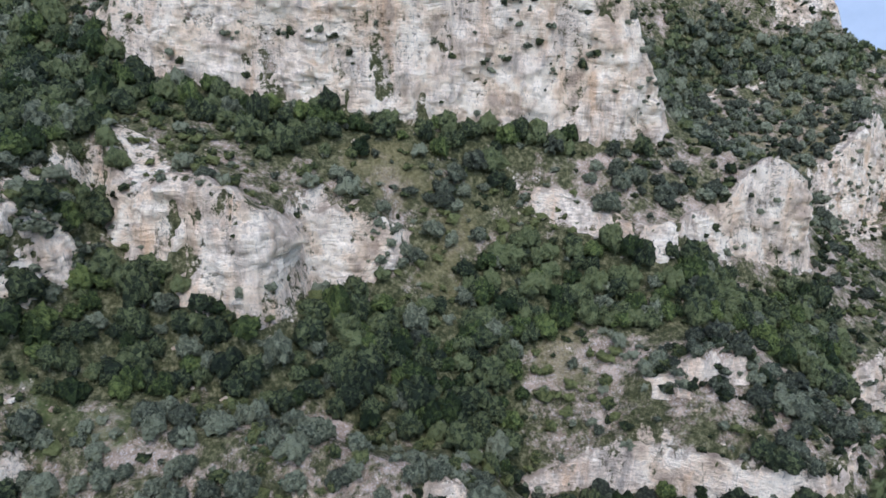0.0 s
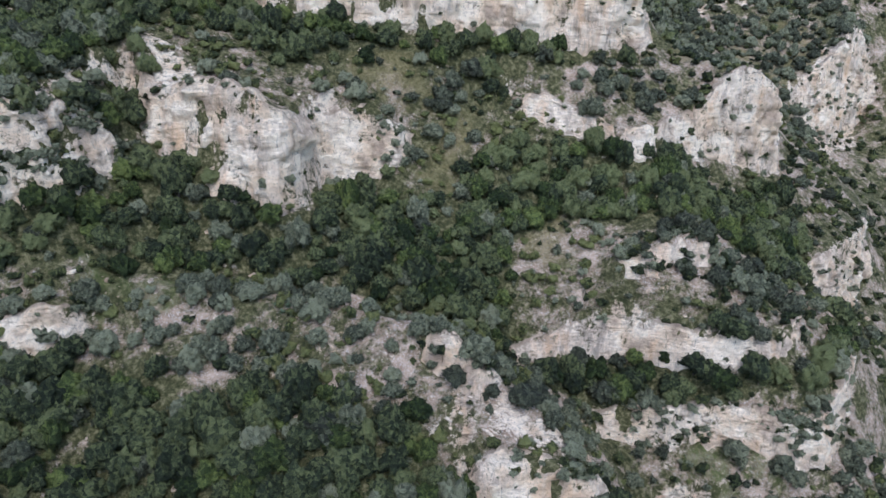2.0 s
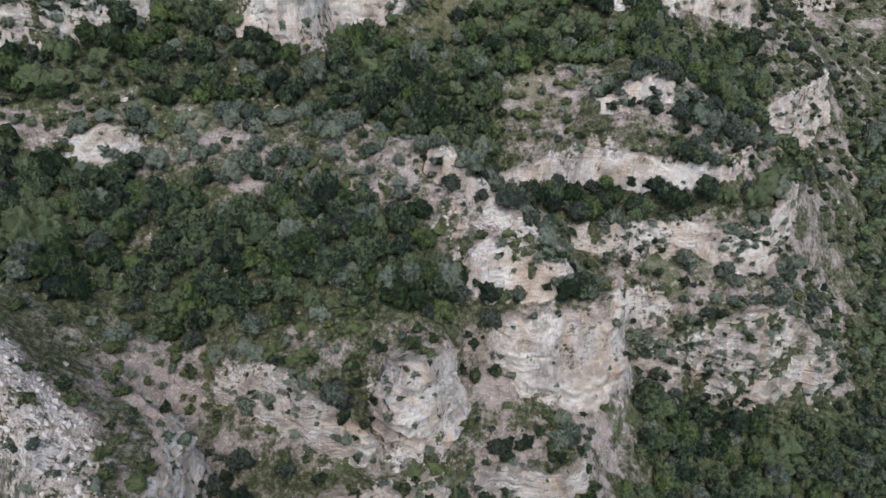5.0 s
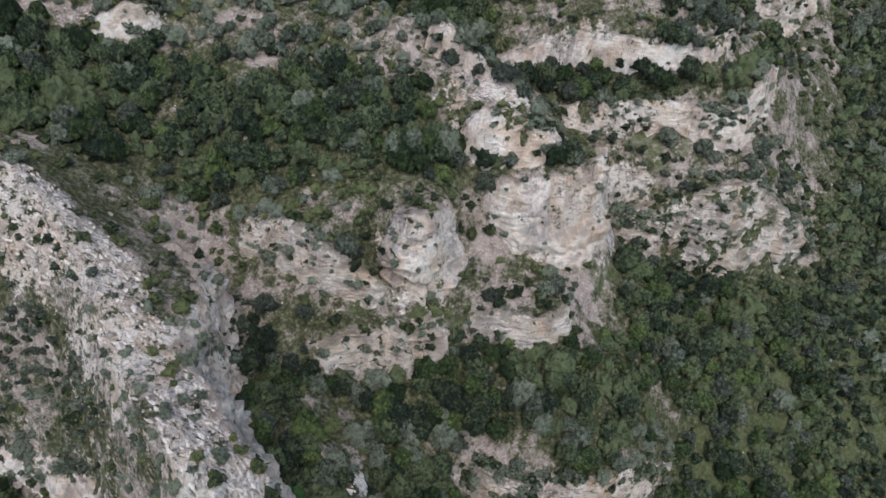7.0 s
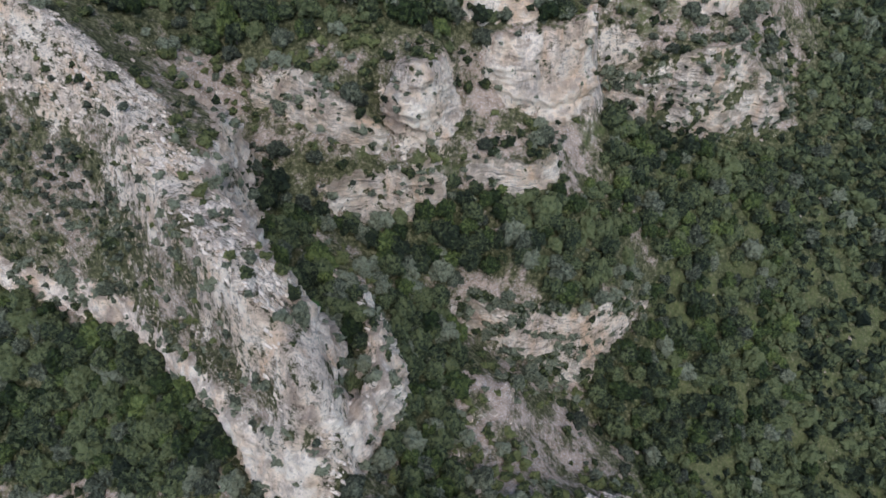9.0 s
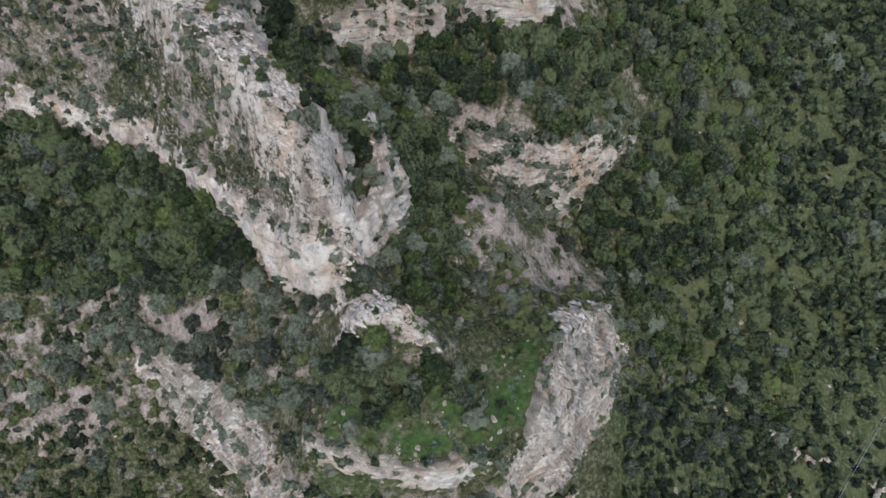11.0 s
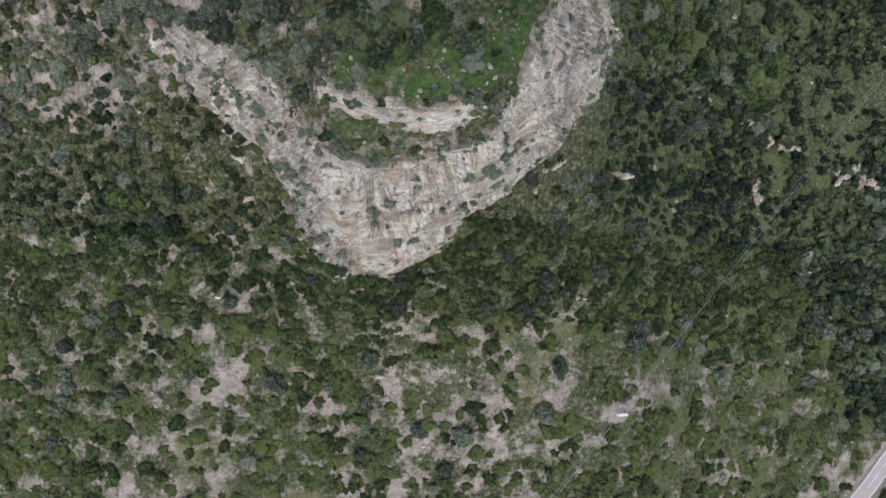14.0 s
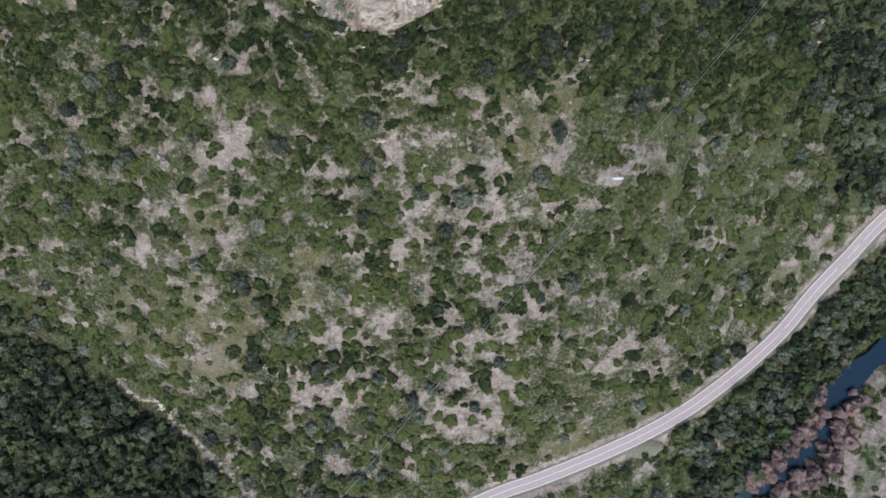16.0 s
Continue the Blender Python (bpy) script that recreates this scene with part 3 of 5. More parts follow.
ROCKY = {
    "ridge_crest": [(-135, 72), (-105, 62), (-84, 44), (-66, 26), (-52, 8), (-36, -12), (-26, -32), (-26, -48), (-42, -40), (-56, -18), (-74, 6), (-96, 34), (-130, 52)],
    "buttress_top": [(-104, 200), (-96, 214), (-84, 206), (-70, 192), (-56, 186), (-62, 180), (-86, 190)],
    "fin": [(-38, 18), (-26, 8), (-14, -10), (-14, -28), (-22, -50), (-26, -58), (-8, -60), (0, -74), (-12, -70), (-26, -76), (-32, -54), (-24, -34), (-22, -8)],
    "head_west": [(-106, -46), (-85, -56), (-67, -74), (-63, -86), (-40, -109), (-57, -101), (-75, -88), (-84, -70), (-105, -59)],
    "corner": [(34, -52), (48, -34), (62, -28), (70, -40), (52, -52), (40, -66)],
    "knoll_edge": [(0, 126), (8, 124), (14, 118), (22, 112), (38, 108), (36, 100), (20, 104), (2, 112)],
    "west_wall": [(-160, 156), (-110, 160), (-98, 190), (-88, 205), (-110, 205), (-160, 180)],
    "torrent_bed": [(-223, -251), (-204, -253), (-191, -266), (-170, -281), (-154, -294), (-134, -306), (-138, -312), (-156, -302), (-173, -288), (-193, -273), (-206, -260), (-223, -260)],
    "far_bluff": [(205, 452), (240, 458), (250, 464), (240, 472), (205, 470)],
    "far_band": [(120, 398), (150, 412), (190, 424), (188, 416), (150, 404), (122, 390)],
    "far_wall": [(184, 350), (230, 395), (256, 402), (240, 370), (205, 335)],
}
THICKETS = {
    "east_apron": [(60, -110), (30, -122), (15, -138), (60, -150), (112, -150), (150, -120), (150, -72), (118, -58), (96, -62)],
    "ledge_top": [(20, 174), (50, 178), (80, 186), (112, 180), (120, 169), (95, 163), (60, 173), (30, 171)],
    "tower_gully": [(-30, 86), (-19, 86), (-18, 66), (-24, 60), (-31, 66)],
    "tower_ledge": [(-42, 57), (-15, 58), (5, 65), (45, 73), (46, 66), (6, 59), (-14, 53), (-42, 51)],
    "tower_east": [(4, 88), (14, 92), (20, 86), (10, 76), (5, 69)],
    "band_top": [(-64, 88), (-45, 80), (-34, 74), (-28, 82)],
    "ridge_foot": [(-70, 66), (-58, 62), (-54, 44), (-60, 42)],
    "west_foot": [(-178, 146), (-130, 146), (-112, 146), (-100, 150), (-92, 142), (-100, 136), (-118, 134), (-178, 130)],
    "west_low": [(-178, 118), (-125, 118), (-95, 128), (-92, 122), (-120, 112), (-178, 112)],
    "east_of_head": [(74, -112), (62, -80), (74, -52), (84, -36), (118, -56), (112, -90), (92, -116)],
    "head_foot": [(-70, -122), (-20, -126), (30, -118), (60, -92), (78, -100), (40, -138), (-40, -146), (-80, -135)],
    "east_terrace": [(70, 112), (100, 114), (130, 120), (150, 128), (146, 134), (120, 128), (95, 124), (70, 124)],
}
STONY = {
    "band_slope": [(-96, 72), (-80, 94), (-60, 91), (-20, 86), (-12, 76), (-40, 60), (-62, 70)],
    "ledges": [(-46, 50), (-15, 56), (5, 60), (45, 66), (62, 84), (58, 100), (14, 92), (4, 84), (-14, 62), (-42, 66)],
    "east_terrace": [(62, 100), (66, 140), (100, 142), (140, 158), (160, 148), (140, 124), (100, 116), (75, 108)],
    "front_ridge": [(-125, 125), (-95, 140), (-40, 138), (0, 132), (20, 150), (40, 148), (48, 120), (30, 104), (0, 112), (-45, 120), (-85, 124)],
    "west_foot": [(-170, 120), (-120, 120), (-92, 140), (-100, 165), (-120, 150), (-170, 148)],
    "rib": [(4, 4), (18, 2), (30, -6), (44, -18), (58, -30), (60, -40), (50, -42), (36, -40), (20, -44), (8, -36), (2, -16)],
    "spur_rocks": [(43, 188), (62, 188), (86, 192), (88, 181), (63, 178), (46, 181)],
    "centre_slope": [(30, 200), (40, 201), (54, 185), (51, 179), (42, 182), (29, 189)],
    "head_west": [(-107, -45), (-81, -60), (-56, -80), (-38, -95), (-50, -105), (-83, -80), (-110, -58)],
}
SOIL = {
    "white_rock": [(-123, -165), (-117, -161), (-115, -170), (-111, -174), (-112, -181), (-120, -181), (-120, -174), (-124, -170)],
    "west_glade": [(-112, -146), (-107, -148), (-106, -154), (-111, -156)],
    "west_glade_east": [(-99, -149), (-92, -148), (-90, -155), (-96, -156)],
    "old_track": [(-100, -160), (-73, -156), (-70, -160), (-81, -175), (-92, -186), (-94, -196), (-111, -204), (-114, -199), (-104, -188), (-98, -177), (-91, -168), (-99, -165)],
    "west_scar": [(-137, -194), (-130, -190), (-127, -200), (-131, -210), (-128, -218), (-136, -220), (-140, -212), (-134, -206)],
    "stones": [(-29, -166), (-19, -165), (-18, -179), (-31, -180)],
    "upper_path": [(-10, -178), (4, -179), (12, -184), (9, -188), (2, -185), (-7, -184)],
    "path": [(4, -199), (29, -197), (53, -192), (55, -195), (34, -200), (32, -205), (26, -204), (4, -204)],
    "middle_scar": [(-26, -206), (-15, -210), (-14, -223), (-20, -226), (-24, -215)],
    "lower_path": [(4, -212), (17, -218), (33, -228), (27, -230), (12, -224), (3, -217)],
    "path_end": [(29, -212), (44, -207), (46, -211), (35, -220), (29, -220)],
    "pole_clearing": [(65, -180), (81, -178), (79, -185), (66, -188)],
    "middle_patch": [(-20, -191), (-5, -190), (5, -196), (2, -203), (-15, -200)],
    "path_bend": [(18, -184), (26, -182), (31, -196), (24, -198)],
    "south_patch": [(-66, -255), (-38, -247), (-22, -243), (-24, -256), (-50, -261)],
    "scree_west": [(-79, -279), (-61, -267), (-39, -279), (-23, -284), (-40, -291), (-74, -292)],
    "scree_east": [(-17, -284), (5, -289), (27, -295), (31, -309), (11, -312), (-12, -300)],
    "dead_trunks": [(23, -262), (29, -262), (33, -278), (41, -281), (32, -285), (23, -278)],
    "bank_patch": [(139, -310), (152, -310), (154, -319), (141, -321)],
    "far_bank": [(214, -320), (237, -302), (250, -300), (246, -344), (212, -345)],
    "east_patch": [(69, -266), (87, -266), (88, -274), (70, -274)],
    "foot_glade": [(-95, -135), (-82, -139), (-78, -134), (-76, -141), (-88, -143), (-96, -139)],
    "foot_glade_west": [(-102, -127), (-96, -128), (-98, -133), (-102, -132)],
    "south_gap": [(27, -243), (36, -243), (37, -255), (28, -255)],
    "south_gap_west": [(-43, -233), (-24, -238), (-37, -245), (-46, -242)],
    "far_west": [(-191, -209), (-176, -207), (-176, -213), (-185, -217)],
    "far_west_low": [(-196, -246), (-175, -247), (-178, -251), (-198, -249)],
    "north_stones": [(-18, -148), (-4, -151), (-3, -155), (-18, -155)],
    "north_gap": [(-61, -151), (-54, -151), (-55, -157), (-61, -156)],
    "middle_gap": [(-58, -170), (-39, -179), (-42, -184), (-54, -182)],
    "road_scree": [(167, -221), (198, -199), (206, -203), (178, -223)],
    "hollow_slip": [(-95, 109), (-85, 112), (-80, 112), (-88, 104), (-90, 102), (-95, 87), (-95, 92)],
    "ridge_slip": [(-38, 128), (-34, 131), (-31, 119), (-35, 116)],
}
DRY = {
    "clearing": [(35, -149), (45, -144), (48, -134), (56, -134), (58, -137), (55, -148), (58, -156), (52, -162), (39, -164), (28, -161), (27, -150)],
    "clearing_south": [(27, -161), (41, -164), (51, -178), (42, -180), (29, -173), (25, -167)],
    "small_clearing": [(93, -162), (108, -168), (103, -172), (91, -170)],
    "old_terraces": [(-128, -233), (-150, -223), (-161, -245), (-155, -285), (-131, -284)],
    "clearing_west": [(9, -171), (27, -167), (28, -173), (14, -176)],
    "road_bank": [(5, -331), (34, -315), (62, -306), (91, -297), (111, -287), (116, -293), (92, -305), (34, -325)],
    "upper_terrace": [(-34, 228), (9, 238), (9, 230), (-16, 220), (-26, 218)],
    "far_grass": [(120, 374), (157, 392), (202, 402), (217, 387), (201, 357), (112, 250), (90, 262)],
    "far_terrace": [(121, 399), (160, 384), (213, 378), (204, 359), (150, 355), (121, 360)],
    "gully_slip": [(-12, 208), (1, 223), (17, 232), (19, 228), (9, 216), (-4, 204)],
    "centre_slope": [(30, 200), (40, 201), (54, 185), (51, 179), (42, 182), (29, 189)],
    "strip": [(-97, -186), (-86, -200), (-90, -240), (-94, -284), (-132, -292), (-120, -230), (-112, -190)], "patch": [(-75, -215), (-50, -212), (-48, -240), (-80, -250)]}
MEADOW = {
    "near_bank": [(97, -330), (124, -318), (134, -334), (109, -343), (97, -339)],
    "far_bank": [(206, -362), (222, -325), (246, -296), (300, -275), (300, -362)],
    "below_road": [(84, -338), (118, -325), (136, -322), (128, -345), (90, -356)],
    "head": [(-14, -94), (-3, -88), (8, -85), (17, -72), (29, -66), (27, -80), (20, -91), (6, -98)],
    "head_wide": [(-38, -76), (-20, -84), (5, -80), (12, -66), (30, -62), (36, -72), (28, -90), (6, -99), (-20, -98), (-36, -90)],
    "fin_end": [(-22, -60), (-16, -58), (0, -72), (-8, -74), (-16, -66)],
    "step": [(-36, -99), (-23, -98), (-5, -103), (-14, -108), (-28, -110)],
    "tower_foot": [(-30, 60), (-12, 57), (4, 64), (8, 60), (-8, 54), (-28, 55)],
    "ledge_foot": [(66, 146), (84, 144), (100, 138), (80, 136)],
    "front": [(-100, 150), (-70, 150), (-72, 140), (-96, 140)],
    "nose_corner": [(44, 84), (58, 92), (66, 100), (60, 82)],
}


def inside_of(outline, x, y, soft=4.0):
    """1 inside an outline with a ragged edge, 0 outside."""
    x = x + soft * fbm(x / 9, y / 9, 0 * x, 3, 41, 0.6)
    y = y + soft * fbm(x / 9, y / 9, 0 * x + 9, 3, 42, 0.6)
    hit = np.zeros(x.shape, bool)
    for (ax, ay), (bx, by) in zip(outline, outline[1:] + outline[:1]):
        if ay != by:
            hit ^= ((ay > y) != (by > y)) & (x < (bx - ax) * (y - ay) / (by - ay) + ax)
    return hit


def cover(outlines, x, y, soft=4.0):
    out = np.zeros(x.shape, bool)
    for outline in outlines.values():
        out |= inside_of(outline, x, y, soft)
    return out.astype(float)


TORRENT = smooth_line([(-232, -254, -12), (-223, -255, -12), (-204, -257, -13), (-191, -270, -14), (-170, -284, -15), (-154, -298, -16), (-137, -309, -17), (-118, -328, -18), (-100, -345, -18)], 2.0)
ROAD = smooth_line([(0, -352, -5.5), (29, -339, -5), (52, -331, -5), (82, -319, -5), (108, -307, -5), (132, -293, -5), (156, -275, -5), (177, -256, -5), (195, -235, -5), (213, -216, -4), (233, -195, -3), (270, -165, 0), (300, -140, 2)], 2.0)
RIVER = smooth_line([(136, -375, -16), (160, -350, -16), (182, -333, -16), (197, -318, -16), (209, -300, -16), (219, -283, -16), (230, -273, -16), (243, -264, -16), (270, -243, -16), (310, -222, -16)], 2.0)


def along(line, x, y, every=2):
    """Distance to a line in plan, and the line's height there."""
    x, y = np.asarray(x, float), np.asarray(y, float)
    far, level = np.full(x.shape, 1e9), np.zeros(x.shape)
    near = (x > line[:, 0].min() - 30) & (x < line[:, 0].max() + 30) & (y > line[:, 1].min() - 30) & (y < line[:, 1].max() + 30)
    d = np.hypot(x[near][:, None] - line[None, ::every, 0], y[near][:, None] - line[None, ::every, 1])
    k = d.argmin(1)
    far[near], level[near] = d.min(1), line[::every, 2][k]
    return far, level


def glade_at(x, y):
    """Small grassy clearings in the eastern woods and on the lower slope."""
    return ((x > 88) & (y < 110) & (y > -240) & (fbm(x / 8, y / 8, 0 * x, 3, 71) > 0.40)).astype(float)


# ---- ground: one sheet out to the horizon ----
def far_height(x, y):
    """Hills beyond the mapped hillside."""
    r = np.hypot(x - 40, y - 60)
    z = 60 + 70 * fbm(x / 700, y / 700, 0 * x, 4, 5)
    return z + np.clip((r - 1500) / 2500, 0, 1) * 270


grow = np.cumsum(6 * 1.22 ** np.arange(25))
xs = np.concatenate([WEST - grow[::-1], np.arange(WEST, EAST + 0.1, STEP), EAST + grow])
ys = np.concatenate([SOUTH - grow[::-1], np.arange(SOUTH, NORTH + 0.1, STEP), NORTH + grow])
gx, gy = np.meshgrid(xs, ys)
cx, cy = np.clip(gx, WEST, EAST), np.clip(gy, SOUTH, NORTH)
away = np.hypot(gx - cx, gy - cy)
gz = height(cx, cy)
fade = np.exp(-(away / 220) ** 2)
gz = gz * fade + far_height(gx, gy) * (1 - fade)
dzy, dzx = np.gradient(gz, ys, xs)
steep = np.hypot(dzx, dzy)
rough = 0.8 * fbm(gx / 13, gy / 13, 0 * gx, 3, 11) + 0.5 * fbm(gx / 4.5, gy / 4.5, 0 * gx, 2, 12)
stony_v = cover(STONY, gx, gy)
rocky_v = np.maximum(np.maximum(0.56 * cover(ROCKY, gx, gy), 0.27 * stony_v), np.clip((steep - 1.5) / 0.9, 0, 1) * 0.6)
near_wall = np.zeros(gx.shape)
for lean, rows in CLIFFS.values():
    for edge in face_lines(lean, rows, 1.0):
        near_wall = np.maximum(near_wall, np.clip(1.2 - along(edge, gx, gy, 3)[0] / 4.5, 0, 1))
FLANK = [(-170, 62), (-136, 52), (-108, 38), (-84, 14), (-60, -12), (-46, -30), (-38, -44), (-48, -40), (-66, -24), (-88, -2), (-110, 13), (-140, 22), (-170, 32)]
rocky_v = np.where(inside_of(FLANK, gx, gy), rocky_v * 0.6, rocky_v)
rocky_v = np.maximum(rocky_v, 0.36 * near_wall) * (1 - 0.6 * cover(THICKETS, gx, gy))
rough = rough + rocky_v * 1.1 * np.abs(vnoise(gx / 3.2 + gy / 7, gy / 5 - gx / 9, 0 * gx, 15))
gz = gz + np.where(away < 0.1, rough * np.clip(1.6 - steep, 0.3, 1), 0)
to_road, road_z = along(ROAD, gx, gy)
k = np.clip((8.5 - to_road) / 3.5, 0, 1)
gz = gz * (1 - k) + (road_z - 0.12) * k
to_river, river_z = along(RIVER, gx, gy)
k = np.clip((12 - to_river) / 5.0, 0, 1)
gz = gz * (1 - k) + (river_z - 2.0) * k
bare_v = np.maximum(cover(BARE, gx, gy) * np.clip(0.55 + 1.2 * fbm(gx / 10, gy / 10, 0 * gx, 3, 51), 0, 1), np.clip((9.5 - to_road) / 3, 0, 1))
to_bed = along(TORRENT, gx, gy)[0]
bare_v, rocky_v = np.maximum(bare_v, (to_bed < 2.6) * 1.2), np.maximum(rocky_v, (to_bed < 2.0) * 0.5)
drift = fbm(gx / 16, gy / 16, 0 * gx, 3, 52)
bare_v = np.where(gy < -112, np.maximum(bare_v * 0.45, -0.62 + 0.42 * np.clip((-130 - gy) / 50, 0, 1) * np.clip((gx + 175) / 45, 0, 1) + 0.9 * drift * np.clip((-125 - gy) / 40, 0, 1)), bare_v)
bare_v = np.maximum(bare_v, np.clip((9.5 - to_road) / 3, 0, 1))
bare_v = np.where((gx < -60) & (gy < -28) & (gy > -112), np.where(gy > -72, np.maximum(bare_v * 0.5, 0.35 + 0.8 * drift), bare_v * 0.4 - 0.25), bare_v)
bare_v = np.where((gy > -28) & (bare_v < 0.25), 0.12 + 0.5 * drift + 0.3 * stony_v, bare_v)
bare_v = np.where((gx > 88) & (gy > -60) & (gy < 130), -0.6, bare_v)
bare_v = np.where((gx > 5) & (gy > -150) & (gy < -48) & (cover(BARE, gx, gy) < 0.5), -0.7, bare_v)
wood_v = cover(WOODS, gx, gy)
bare_v, rocky_v = np.where(wood_v > 0, bare_v - 0.9, bare_v), rocky_v * (1 - 0.6 * wood_v)
soil_v = cover(SOIL, gx, gy, 1.6)
bare_v = np.where(soil_v > 0, 0.8 + 1.3 * fbm(gx / 6, gy / 6, 0 * gx, 3, 55), bare_v)
lawn_east = (gx > 60) & (gy > -115) & (gy < 130) & (rocky_v < 0.3)
meadow_v = np.maximum(cover(MEADOW, gx, gy), 0.2 * (gy < -112))
meadow_v = np.where(inside_of(MEADOW["step"], gx, gy), 0.4, meadow_v * np.clip(0.75 + 0.9 * fbm(gx / 5, gy / 5, 0 * gx, 3, 57), 0.1, 1))
meadow_v = np.maximum(meadow_v, np.where(lawn_east & (gx - 0.25 * gy > 72), 0.22, 0))
clear_v = glade_at(gx, gy) * (rocky_v < 0.4)
meadow_v = np.where(gy > 20, 0.5 * meadow_v, np.where(gy < -200, 0.6 * meadow_v, meadow_v))
meadow_v = np.maximum(meadow_v, 0.35 * clear_v)
dry_v = np.maximum(cover(DRY, gx, gy) * np.clip(0.45 + 1.6 * fbm(gx / 9, gy / 9, 0 * gx, 3, 53), 0, 0.85), 0.6 * clear_v)
dry_v = np.where((gy > 20) & (meadow_v > 0.3), 0.45, dry_v)
shape = [("dry", dry_v.ravel()), ("rocky", rocky_v.ravel()), ("meadow", meadow_v.ravel()), ("bare", bare_v.ravel())]
ground = mesh_object("ground", np.stack([gx, gy, gz], -1).reshape(-1, 3), grid_faces(len(ys), len(xs)), [earth], shape)
tagged(ground, "steep hillside ground of pale stony soil, dry grass and broken limestone", "ground", kind="structure")
GROUND = gz[len(grow):-len(grow), len(grow):-len(grow)].copy()


# ---- limestone cliffs ----
def cliff(key, lean, rows, seed, cell=0.8):
    foot, top = face_lines(lean, rows, cell)
    tall = top[:, 2] - foot[:, 2]
    crag = np.clip(tall / 16, 0.35, 1.0)
    top[:, 2] += crag * 3.0 * fbm(top[:, 0] / 7, top[:, 1] / 7, 0 * tall, 3, seed + 21)
    foot[:, 2] += crag * (2.4 * fbm(foot[:, 0] / 6, foot[:, 1] / 6, 0 * tall, 3, seed + 25) - 0.6)
    nrow = int(np.clip(tall.max() / cell, 6, 90))
    out = outward((foot[:, :2] + top[:, :2]) / 2)
    v = np.linspace(-0.10, 1.0, nrow)
    p = foot[None] + (top - foot)[None] * v[:, None, None]
    x, y, z = p[..., 0], p[..., 1], p[..., 2]
    size = np.clip(tall / 22, 0.3, 1.15)[None]
    laid = key == "head_wall"
    d = (1.5 if laid else 2.4) * fbm(x / 11, y / 11, z / 16, 3, seed) * size
    d = d - (0.3 if laid else 2.0) * size * np.abs(vnoise(x / 3.6, y / 3.6, z / 13, seed + 7)) + 0.8
    d = d + (0.0 if laid else 0.6 if key in SHEER else 1.3) * size * np.round(2.2 * vnoise(x / 15, y / 15, z / 3.1, seed + 9)) / 2.2
    dip, fold = (0.04, 0.3) if laid else (0.25, 1.0)
    beds = (0.95 * z + dip * (x + y)) / 3.4 + fold * fbm(x / 16, y / 16, z / 16, 3, seed + 31)
    d = d + (2.8 if laid else 0.7 if key in SHEER else 1.7) * size * (beds % 1.0 - 0.5) * np.clip((1.0 if laid else 0.6) + 1.5 * vnoise(x / 12, y / 12, z / 8, seed + 33), 0, 1.3)
    d = d + (0.2 if laid else 0.55) * fbm(x / 2.0, y / 2.0, z / 1.5, 2, seed + 13)
    end = np.clip(np.minimum(np.arange(len(foot)), np.arange(len(foot))[::-1]) * cell / 4.0, 0, 1)[None]
    d = d * end - 1.6 * (1 - end) + 0.5
    d = d * np.clip((1.04 - v) / 0.12, 0.35, 1)[:, None]
    x, y = x + out[None, :, 0] * d, y + out[None, :, 1] * d
    z = z + (0.2 if laid else 0.7) * vnoise(x / 4, y / 4, z / 2, seed + 3) * end
    lip = []
    broad = np.clip(tall / 18, 0.3, 1.0)
    for back, lift in ((0.8, 0.5), (1.7, 0.3), (2.6, -0.2), (3.6, -1.4)):
        bx, by = x[-1] - out[:, 0] * back * broad, y[-1] - out[:, 1] * back * broad
        bz = np.minimum(np.maximum(height(bx, by), z[-1] - 1.0), z[-1] + back * 0.9)
        bz = bz + lift + 0.6 * vnoise(bx / 1.8, by / 1.8, 0 * bx, seed + 5)
        lip.append(np.stack([bx, by, bz], -1))
    p = np.concatenate([np.stack([x, y, z], -1), np.array(lip)])
    pick = np.random.default_rng(seed)
    q = p[3:-2].reshape(-1, 3)
    crowd = np.clip(0.15 + 2.6 * fbm(q[:, 0] / 9, q[:, 1] / 9, q[:, 2] / 4, 3, seed + 17), 0, 2.2)
    step = np.concatenate([beds, np.zeros((4, len(foot)))])[3:-2].ravel() % 1.0
    crowd = crowd * np.where((step < 0.14) | (step > 0.93), 2.6, 0.22)
    if key == "upper_wall":
        shelf = (np.abs(q[:, 2] - 357) < 1.6) & (q[:, 0] > -72) & (q[:, 0] < -34)
        brow = (q[:, 2] > 343) & (q[:, 0] > 12) & (q[:, 0] < 70)
        crowd = np.where(shelf, 14.0, np.where(brow, crowd * 5, crowd))
    if key == "head_wall":
        crowd = crowd * np.where(q[:, 0] < -42, 1.3, 0.7)
    for at in q[pick.uniform(size=len(q)) < 1.6 * THICK.get(key, 0.04) * crowd]:
        TUFTS.append((*at - (0, 0, 0.5), pick.uniform(0.6, 1.2) if pick.uniform() < 0.4 else pick.uniform(1.1, 2.7), pick.uniform(0.8, 1.2), 0.26 + 0.29 * pick.uniform() if key in ("head_wall", "ridge_lip") else 0.55 * pick.uniform()))
    ob = mesh_object("limestone_cliff", p.reshape(-1, 3), grid_faces(len(p), len(foot)), [bedded_rock if key in BEDDED else rock])
    return tagged(ob, "pale cream and grey limestone cliff with streaks and ledges", "cliff", "cliffs of the hillside")


